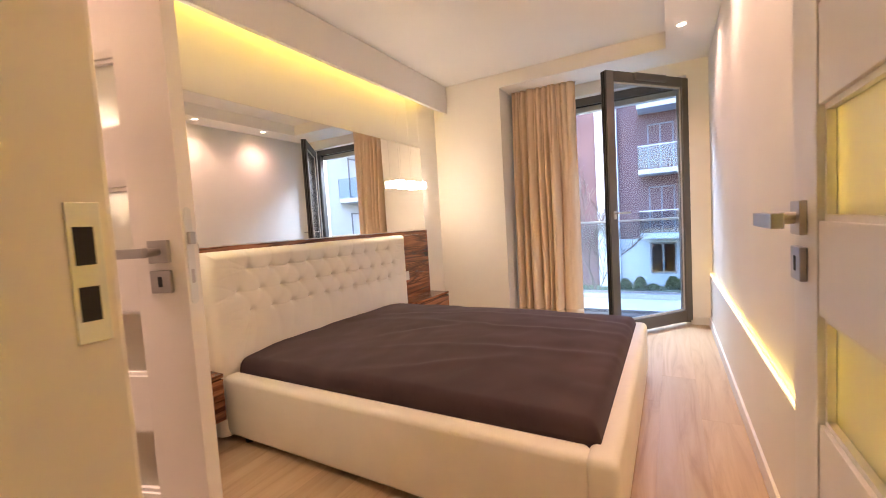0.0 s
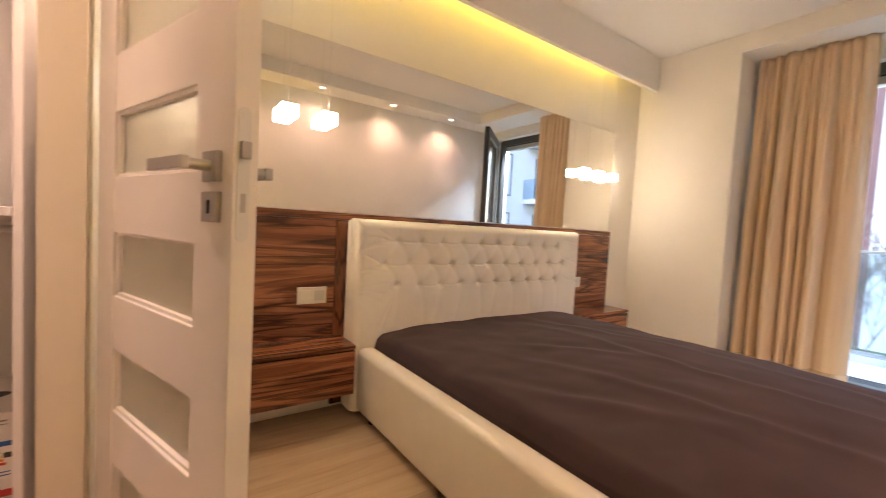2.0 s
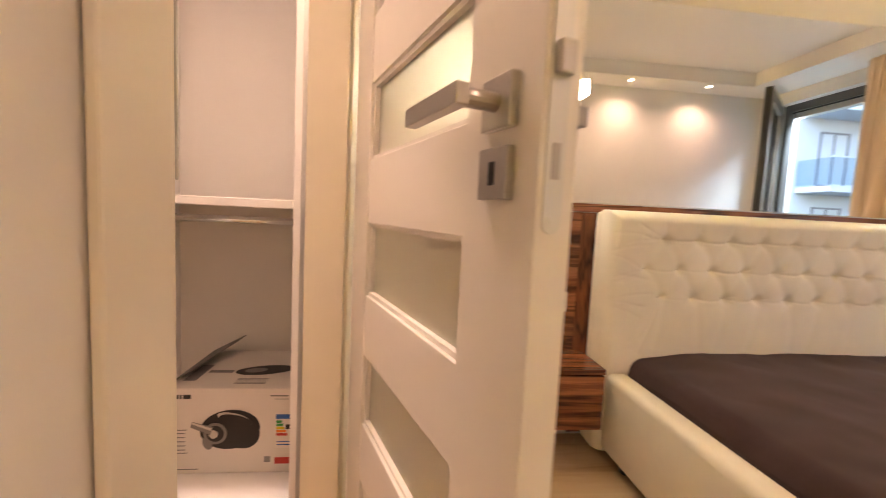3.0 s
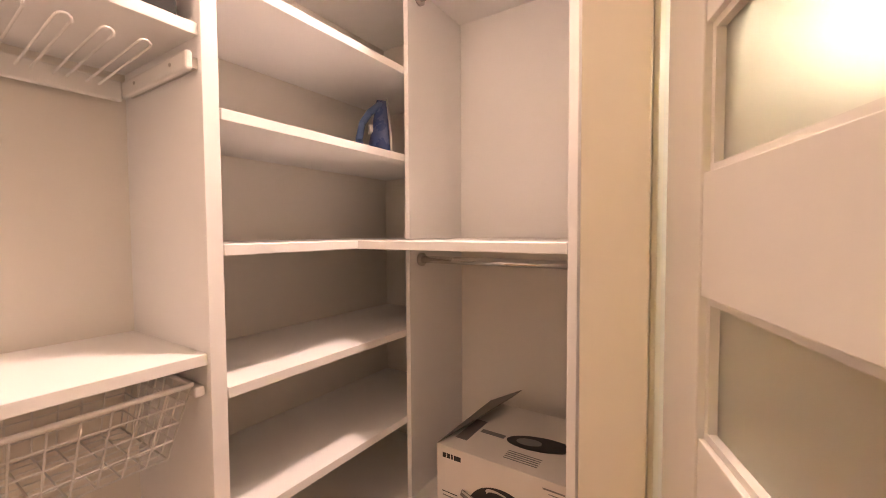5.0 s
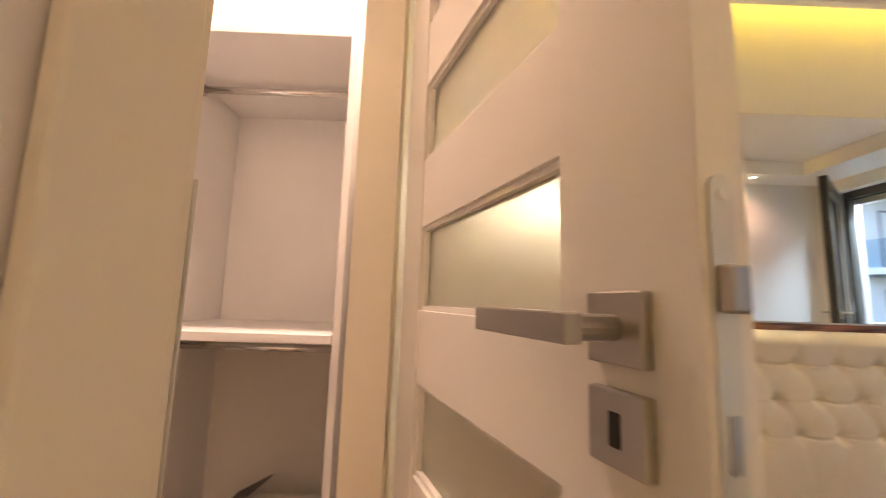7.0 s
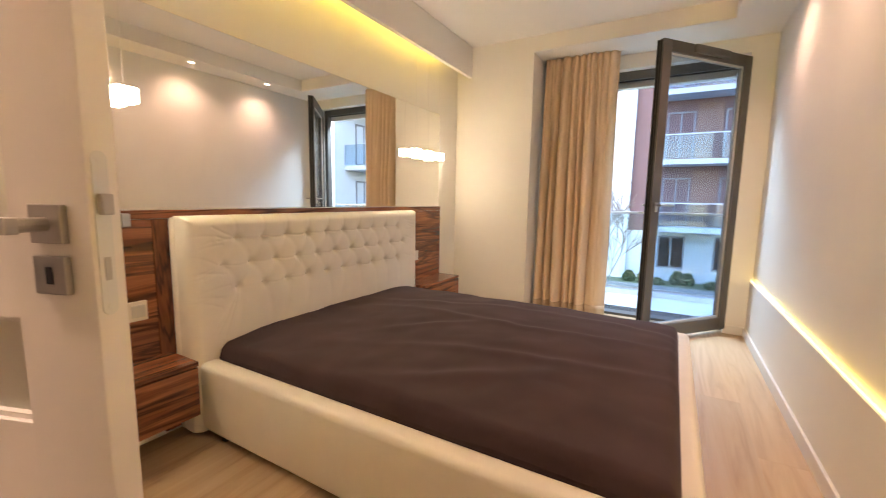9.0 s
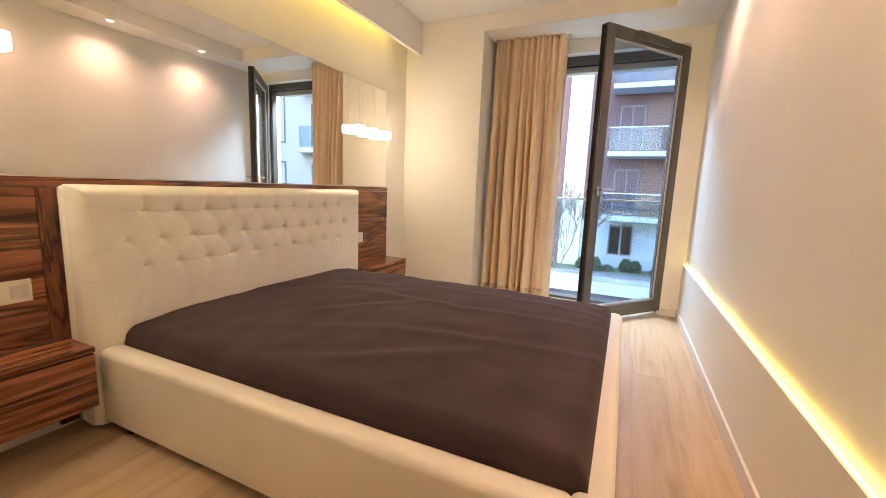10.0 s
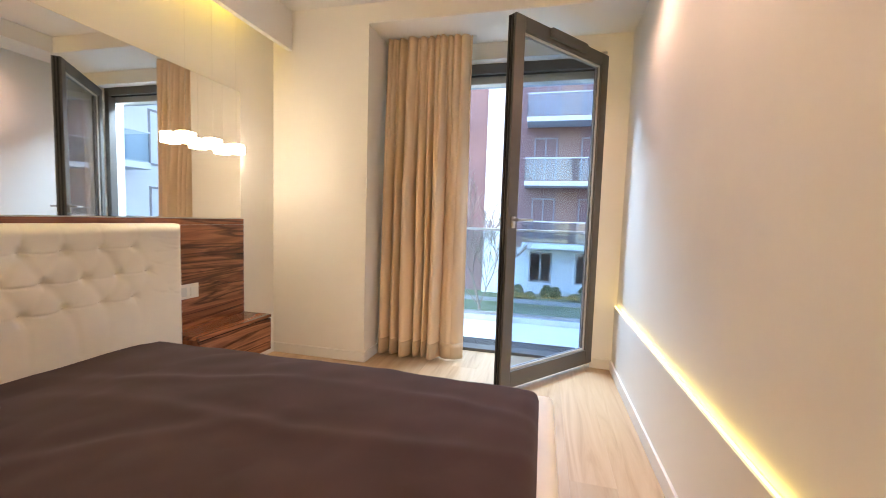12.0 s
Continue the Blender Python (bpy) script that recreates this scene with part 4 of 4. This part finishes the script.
def iron():
    """A steam iron standing on its heel: tapered sole upright, body and looped grip behind."""
    ir = empty("steam_iron", (-2.035, -0.775, 1.2535), 236)
    outline = lambda f: 0.056 * (1 - f ** 1.5) ** 0.85
    bm = bmesh.new()
    rings = []
    for k in range(15):
        f = k / 14
        w = max(0.003, outline(f))
        z = 0.008 + 0.205 * f
        d = 0.066 * (1 - 0.6 * f)
        rings.append([bm.verts.new((w * math.cos(a), -0.005 + d * max(0, math.sin(a)) * 1.0 - 0.008 * (math.sin(a) < 0), z)) for a in np.linspace(0, 2 * math.pi, 20, endpoint=False)])
    for a, b in zip(rings, rings[1:]):
        for i in range(20):
            bm.faces.new((a[i], a[(i + 1) % 20], b[(i + 1) % 20], b[i]))
    bm.faces.new(rings[0][::-1])
    bm.faces.new(rings[-1])
    part("body", bm, M_BLUE, ir, "blue plastic body", True)
    bm = bmesh.new()
    lo = [bm.verts.new((0.060 * s * (1 - (k / 12) ** 1.5) ** 0.85, -0.018, 0.004 + 0.218 * k / 12)) for s, ks in ((1, range(12)), (-1, range(12, -1, -1))) for k in ks]
    f = bm.faces.new(lo)
    r = bmesh.ops.extrude_face_region(bm, geom=[f])
    for v in r["geom"]:
        if isinstance(v, bmesh.types.BMVert):
            v.co.y += 0.006
    bmesh.ops.recalc_face_normals(bm, faces=bm.faces[:])
    part("soleplate", bm, M_STEEL, ir, "steel soleplate")
    bm = bmesh.new()
    pts = [Vector((0, 0.040, 0.020)), Vector((0, 0.078, 0.026)), Vector((0, 0.088, 0.065)), Vector((0, 0.074, 0.125)), Vector((0, 0.048, 0.165)), Vector((0, 0.012, 0.196))]
    for a, b in zip(pts, pts[1:]):
        rod(bm, a, b, 0.0125, 12)
        bmesh.ops.create_uvsphere(bm, u_segments=12, v_segments=8, radius=0.0125, matrix=Matrix.Translation(b))
    part("grip", bm, M_BLUEL, ir, "pale blue looped grip", True)
    part("heel", box(-0.045, 0.045, -0.012, 0.060, 0.0, 0.016, 0.005), M_BLUEL, ir, "pale heel rest")
    part("dial", rod(bmesh.new(), (0, 0.040, 0.105), (0, 0.052, 0.105), 0.018, 18), M_TRIM, ir, "white dial")
    return tagged(ir, "blue steam iron standing on its heel on a closet shelf", "iron")


iron()


def vacuum_box():
    """A printed carton with one flap up."""
    vb = empty("cardboard_box", (-1.898, -0.452, 0.0635))
    # local: x 0 is the printed front, going back to -0.36; y 0..0.41 along the front
    D, L, H_ = -0.36, 0.412, 0.288
    part("carton", box(D, 0, 0, L, 0, H_, 0.002), M_CARD, vb)
    bm = bmesh.new()
    a = [(0.0, 0.001, H_ + 0.001), (D, 0.001, H_ + 0.001), (D - 0.006, 0.120, H_ + 0.064), (D + 0.06, 0.112, H_ + 0.060), (-0.02, 0.012, H_ + 0.010)]
    lo, hi = [bm.verts.new(p) for p in a], [bm.verts.new((p[0], p[1] + 0.004, p[2])) for p in a]
    bm.faces.new(lo)
    bm.faces.new(hi[::-1])
    for k in range(5):
        bm.faces.new((lo[k], hi[k], hi[(k + 1) % 5], lo[(k + 1) % 5]))
    bmesh.ops.recalc_face_normals(bm, faces=bm.faces[:])
    part("flap", bm, M_CARDIN, vb, "raised grey inner flap")
    e = 0.0008

    def face(y0, y1, z0, z1, mat_, lab=""):
        part("print", box(0, e, y0, y1, z0, z1), mat_, vb, lab)

    def top(x0, x1, y0, y1, mat_):
        part("print", box(x0, x1, y0, y1, H_, H_ + e), mat_, vb)

    def disc(y, z, ry, rz_, layer, mat_, turn=0.0, lab=""):
        bm_ = bmesh.new()
        bmesh.ops.create_cone(bm_, cap_ends=True, segments=36, radius1=1, radius2=1, depth=e, matrix=Matrix.Translation((e * (0.5 + layer), y, z)) @ Matrix.Rotation(radians(turn), 4, "X") @ Matrix.Rotation(radians(90), 4, "Y") @ Matrix.Diagonal((rz_, ry, 1, 1)))
        part("print", bm_, mat_, vb, lab)

    def bar(y0, z0, y1, z1, w0, w1, layer, mat_):
        d = Vector((0, y1 - y0, z1 - z0)).normalized()
        n_ = Vector((0, -d.z, d.y))
        x_ = e * (1 + layer)
        p_ = [Vector((x_, y0, z0)) + n_ * w0, Vector((x_, y0, z0)) - n_ * w0, Vector((x_, y1, z1)) - n_ * w1, Vector((x_, y1, z1)) + n_ * w1]
        bm_ = bmesh.new()
        lo, hi = [bm_.verts.new(q - Vector((e, 0, 0))) for q in p_], [bm_.verts.new(q) for q in p_]
        bm_.faces.new(lo[::-1])
        bm_.faces.new(hi)
        for q in range(4):
            bm_.faces.new((lo[q], lo[(q + 1) % 4], hi[(q + 1) % 4], hi[q]))
        bmesh.ops.recalc_face_normals(bm_, faces=bm_.faces[:])
        part("print", bm_, mat_, vb)

    # dark appliance with a wheel, a grip arch and a pale hose
    disc(0.205, 0.150, 0.094, 0.066, 0, M_BLACK, 8, "dark printed picture of an appliance")
    disc(0.246, 0.135, 0.052, 0.050, 1, M_BLACK)
    disc(0.215, 0.190, 0.050, 0.016, 2, M_SILVER, -12)
    disc(0.222, 0.182, 0.052, 0.018, 3, M_BLACK, -12)
    disc(0.160, 0.138, 0.036, 0.036, 4, M_GREYP)
    disc(0.160, 0.138, 0.027, 0.027, 5, M_BLACK)
    disc(0.155, 0.136, 0.014, 0.014, 6, M_SILVER)
    bar(0.088, 0.170, 0.150, 0.148, 0.010, 0.014, 7, M_GREYP)
    bar(0.092, 0.174, 0.150, 0.153, 0.003, 0.004, 8, M_SILVER)
    disc(0.135, 0.104, 0.014, 0.022, 2, M_GREYP, 20)
    for z in (0.080, 0.094, 0.108, 0.122, 0.136):
        face(0.022, 0.066, z, z + 0.003, M_GREYP)
    face(0.018, 0.072, 0.148, 0.150, M_BLACK)
    face(0.018, 0.072, 0.070, 0.072, M_BLACK)
    face(0.330, 0.388, 0.262, 0.266, M_GREYP)
    face(0.345, 0.388, 0.252, 0.254, M_GREYP)
    face(0.020, 0.105, 0.014, 0.017, M_GREYP)
    # energy label
    face(0.345, 0.402, 0.085, 0.205, M_TRIM, "white energy label")
    for k, (w, mm) in enumerate(((0.018, M_PRINTGREEN), (0.022, M_PRINTGREEN), (0.026, M_PRINTYELLOW), (0.031, M_PRINTORANGE), (0.036, M_RED))):
        part("print", box(e, 2 * e, 0.350, 0.350 + w, 0.172 - k * 0.011, 0.180 - k * 0.011), mm, vb)
    part("print", box(e, 2 * e, 0.349, 0.398, 0.186, 0.201), M_PRINTBLUE, vb)
    part("print", box(e, 2 * e, 0.380, 0.398, 0.150, 0.166), M_BLACK, vb)
    for z in (0.095, 0.105):
        part("print", box(e, 2 * e, 0.352, 0.395, z, z + 0.003), M_PRINTBLUE, vb)
    face(0.345, 0.404, 0.030, 0.052, M_RED, "red printed mark")
    face(0.312, 0.332, 0.036, 0.056, M_GREYP)
    # top print
    bm = bmesh.new()
    bmesh.ops.create_cone(bm, cap_ends=True, segments=32, radius1=1, radius2=1, depth=e, matrix=Matrix.Translation((-0.155, 0.265, H_ + e)) @ Matrix.Rotation(radians(12), 4, "Z") @ Matrix.Diagonal((0.042, 0.098, 1, 1)))
    part("print", bm, M_BLACK, vb, "dark printed grip")
    bm = bmesh.new()
    bmesh.ops.create_cone(bm, cap_ends=True, segments=24, radius1=1, radius2=1, depth=e, matrix=Matrix.Translation((-0.150, 0.235, H_ + 2 * e)) @ Matrix.Rotation(radians(12), 4, "Z") @ Matrix.Diagonal((0.020, 0.038, 1, 1)))
    part("print", bm, M_GREYP, vb)
    for k in range(5):
        top(-0.080 + k * 0.010, -0.077 + k * 0.010, 0.200, 0.300, M_GREYP)
    top(-0.20, -0.06, 0.030, 0.070, M_GREYP)
    top(-0.15, -0.13, 0.080, 0.160, M_GREYP)
    for y0, y1 in ((0.022, 0.034), (0.037, 0.047), (0.051, 0.057), (0.061, 0.084)):
        face(y0, y1, 0.253, 0.267, M_BLACK)
    return tagged(vb, "white printed vacuum cleaner carton with a raised flap", "box")


vacuum_box()

# ---- balcony and outdoors ----
GZ = -2.55
structure("ground", box(-120, 120, 4.6, 220, GZ - 0.5, GZ), M_LAWN, "winter lawn of the courtyard")
structure("pavement", box(-14, 9.5, 19.0, 19.9, GZ, GZ + 0.03), M_PAVE, "grey paved courtyard path")
bal = empty("balcony")
part("slab", box(-3.4, 1.8, YB + 0.262, 5.52, -0.22, -0.012, 0.004), M_CONC, bal, "pale concrete balcony slab")
part("kerb", box(-3.4, 1.8, 5.40, 5.50, -0.012, 0.05, 0.004), M_CONC, bal, "low balcony kerb")
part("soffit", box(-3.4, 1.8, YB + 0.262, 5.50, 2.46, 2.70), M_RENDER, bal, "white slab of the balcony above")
for x0, x1 in ((-3.10, -1.22), (-1.20, 0.70), (0.72, 1.79)):
    g = part("railing_glass", box(x0, x1, 5.42, 5.432, 0.07, 0.955), M_RGLASS, bal, "clear railing glass")
    g.visible_shadow = False
    part("post", box(x0 - 0.02, x0 - 0.005, 5.41, 5.445, 0.0, 0.965, 0.003), M_STEEL, bal, "steel railing post")
part("handrail", box(-3.4, 1.8, 5.405, 5.450, 0.960, 0.985, 0.004), M_STEEL, bal, "steel handrail")
part("bottom_rail", box(-3.4, 1.8, 5.41, 5.445, 0.06, 0.085, 0.003), M_STEEL, bal, "steel bottom rail")
tagged(bal, "balcony with pale floor and clear glass railing", "balcony")
structure("facade_own", box(1.8, 2.3, YB + 0.262, 5.7, GZ, 9), M_RENDER, "white render side wall of the balcony")


def window(house, m, w, h, door=True):
    """A facade window with frame, pane and mullion; m places its lower left corner, x along the wall, -y outwards."""
    fr = bmesh.new()
    t_ = 0.07
    put(fr, 0, t_, -0.03, 0.10, 0, h)
    put(fr, w - t_, w, -0.03, 0.10, 0, h)
    put(fr, t_, w - t_, -0.03, 0.10, 0, t_)
    put(fr, t_, w - t_, -0.03, 0.10, h - t_, h)
    put(fr, w * 0.5 - 0.04, w * 0.5 + 0.04, -0.02, 0.09, t_, h - t_)
    wi = part("window", fr, M_WFRAME, house)
    wi.matrix_local = m
    part("pane", box(t_, w - t_, 0.03, 0.06, t_, h - t_), M_WPANE, wi, "opaque pane with reflected sky painted as blue-grey")
    return wi


def loggia(house, m, w, depth=1.3):
    """A balcony with slab, glass front and handrail; m as for window()."""
    sl = part("balcony", box(0, w, -depth, 0, -0.22, 0, 0.01), M_RENDER, house, "white balcony slab")
    sl.matrix_local = m
    g = part("railing_glass", box(0.03, w - 0.03, -depth + 0.02, -depth + 0.05, 0.05, 1.02), M_FGLASS, sl, "pale glass front")
    for x in (0.0, w - 0.03):
        part("railing_glass", box(x, x + 0.03, -depth + 0.05, 0, 0.05, 1.02), M_FGLASS, sl, "pale glass side")
    part("handrail", box(0, w, -depth, -depth + 0.06, 1.02, 1.07), M_RENDER, sl, "white handrail")
    return sl


M_FGLASS = pane_glass("loggia_glass", (0.84, 0.90, 0.93))
FYD = 21.6                       # front of the house across the courtyard
house = empty("apartment_building", (-0.1, FYD, 0.28))
part("wall", box(-30, -3.05, 0, 9, GZ - 0.4, 8.2), M_BROWN, house, "dark red-brown facade")
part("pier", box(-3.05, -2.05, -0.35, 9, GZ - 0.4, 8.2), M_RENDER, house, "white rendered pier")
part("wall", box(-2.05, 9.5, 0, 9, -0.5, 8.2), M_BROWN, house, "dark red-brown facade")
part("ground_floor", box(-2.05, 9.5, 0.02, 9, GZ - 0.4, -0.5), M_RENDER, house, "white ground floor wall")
part("roof", box(-30, 9.5, -0.2, 9.2, 8.2, 8.45), M_WFRAME, house, "flat roof edge")
for k in range(4):
    z = -3.15 + 2.92 * k
    for x in (-0.75, 1.45, 4.0, 6.2):
        window(house, pose(x, -0.01, z + (0.05 if k else 0.95)), 1.1, 2.15 if k else 1.5)
    if k:
        part("cladding", box(0.42, 1.38, -0.03, 0, z + 0.02, z + 2.5), M_RUST, house, "rust-coloured cladding panel")
        part("cladding", box(2.62, 3.9, -0.03, 0, z + 0.02, z + 2.5), M_RUST, house, "rust-coloured cladding panel")
        loggia(house, pose(-1.1, 0, z), 3.3)
        loggia(house, pose(3.7, 0, z), 3.4)
    for x in (-6.4, -9.8, -13.7):
        window(house, pose(x, -0.01, z + (0.05 if k else 0.95)), 1.3, 2.1 if k else 1.5)
        if k:
            loggia(house, pose(x - 0.9, 0, z), 3.0)
tagged(house, "red-brown and white apartment building with glass balconies", "building")

wing = empty("apartment_wing", (10.5, 6.0, 0), 90)
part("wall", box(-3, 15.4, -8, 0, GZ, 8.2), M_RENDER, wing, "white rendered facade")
part("roof", box(-3.2, 15.4, -8.2, 0.2, 8.2, 8.45), M_WFRAME, wing, "flat roof edge")
for k in range(4):
    z = -3.15 + 2.92 * k
    for x in (1.0, 4.2, 7.4, 10.4):
        window(wing, Matrix.Translation((x + 1.3, 0.01, max(z + 0.1, GZ + 0.5))) @ pose(0, 0, 0, 0, 0, 180), 1.3, 2.1 if k else 1.4)
        if k and x in (4.2, 10.4):
            loggia(wing, Matrix.Translation((x + 2.2, 0, z)) @ pose(0, 0, 0, 0, 0, 180), 3.0)
tagged(wing, "white rendered apartment wing with dark windows", "building")


def bare_tree(x, y, z, h, seed):
    rnd = random.Random(seed)
    tree = empty("bare_tree", (x, y, z))
    trunk, limbs = bmesh.new(), bmesh.new()

    def grow(bm, p, d, length, r, depth):
        n = 3
        for k in range(n):
            q = p + d * (length / n)
            r2 = r * (1 - 0.22)
            rod(bm, p, q, max(r, 0.007), 6 if depth < 3 else 4, max(r2, 0.006))
            p, r = q, r2
            d = (d + Vector((rnd.uniform(-.18, .18), rnd.uniform(-.18, .18), rnd.uniform(-.02, .12)))).normalized()
            if depth < 4 and (depth > 0 or k > 0):
                for _ in range(2 if depth < 3 else 1):
                    s = (d + Vector((rnd.uniform(-1, 1), rnd.uniform(-1, 1), rnd.uniform(0.0, 0.6))) * 0.85).normalized()
                    grow(limbs, p, s, length * rnd.uniform(0.5, 0.72), r * 0.55, depth + 1)

    grow(trunk, Vector((0, 0, 0)), Vector((0, 0, 1)), h * 0.62, h * 0.016, 0)
    part("trunk", trunk, M_BARK, tree, "slender grey-brown trunk")
    part("crown", limbs, M_BARK, tree, "bare winter twigs")
    return tagged(tree, "bare slender winter tree in the courtyard", "tree")


bare_tree(-1.62, 11.0, GZ, 3.7, 4)
bare_tree(-4.0, 13.5, GZ, 5.0, 9)


def shrub(x, y, w, h, seed):
    rnd = random.Random(seed)
    verts, faces = [], []
    for k in range(900):
        a, f = rnd.uniform(0, 2 * math.pi), rnd.random() ** 0.5
        zz = rnd.random()
        r = w * f * math.sin(math.pi * (0.25 + 0.7 * zz)) ** 0.6 * rnd.uniform(0.7, 1.1)
        c = Vector((r * math.cos(a), r * math.sin(a), h * zz))
        s = rnd.uniform(0.03, 0.07)
        u = Vector((rnd.gauss(0, 1), rnd.gauss(0, 1), rnd.gauss(0, 1))).normalized() * s
        v = Vector((rnd.gauss(0, 1), rnd.gauss(0, 1), rnd.gauss(0, 1))).normalized() * s
        n = len(verts)
        verts += [c - u, c + v, c + u, c - v]
        faces.append((n, n + 1, n + 2, n + 3))
    me = bpy.data.meshes.new("shrub")
    me.from_pydata(verts, [], faces)
    me.materials.append(M_LEAF)
    ob = new("shrub", me)
    ob.location = (x, y, GZ)
    return tagged(ob, "low dark evergreen shrub in the courtyard", "shrub", "courtyard shrubs")


for k in range(12):
    shrub(-1.9 + k * 0.62 + 0.2 * math.sin(k * 3), 20.6 + 0.3 * math.sin(k * 5), 0.30, 0.48 + 0.20 * math.sin(k * 2.3), 20 + k)

# ---- floor planks ----
PW, PL = 0.188, 1.86
short = {}
rnd = random.Random(5)
x = -2.52
while x < XE:
    x1 = min(x + PW, 0.42)
    y = -2.3 - rnd.uniform(0, PL)
    while y < YB + 0.085:
        a, b = max(y, -2.3), min(y + PL, YB + 0.085)
        if b - a > 0.05 and not (x1 < -0.85 and b < -1.0):
            key = (round(x1 - x, 3), round(b - a, 3))
            if key not in short:
                w, l = x1 - x, b - a
                bm = bmesh.new()
                e = 0.0004
                lo = [bm.verts.new(p) for p in ((0.0001, 0.0001, -0.013), (w - 0.0001, 0.0001, -0.013), (w - 0.0001, l - 0.0001, -0.013), (0.0001, l - 0.0001, -0.013))]
                mi = [bm.verts.new((v.co.x, v.co.y, -e)) for v in lo]
                hi = [bm.verts.new((min(max(v.co.x, e + 0.0002), w - e - 0.0002), min(max(v.co.y, e + 0.0002), l - e - 0.0002), 0.0)) for v in lo]
                bm.faces.new(hi)
                for p, q in ((lo, mi), (mi, hi)):
                    for k in range(4):
                        bm.faces.new((p[k], p[(k + 1) % 4], q[(k + 1) % 4], q[k]))
                me = bpy.data.meshes.new("plank")
                bm.to_mesh(me)
                bm.free()
                me.materials.append(M_OAK)
                short[key] = me
            pl = new("plank", short[key])
            pl.location = (x, a, 0)
            pl.parent = floor
        y += PL
    x += PW
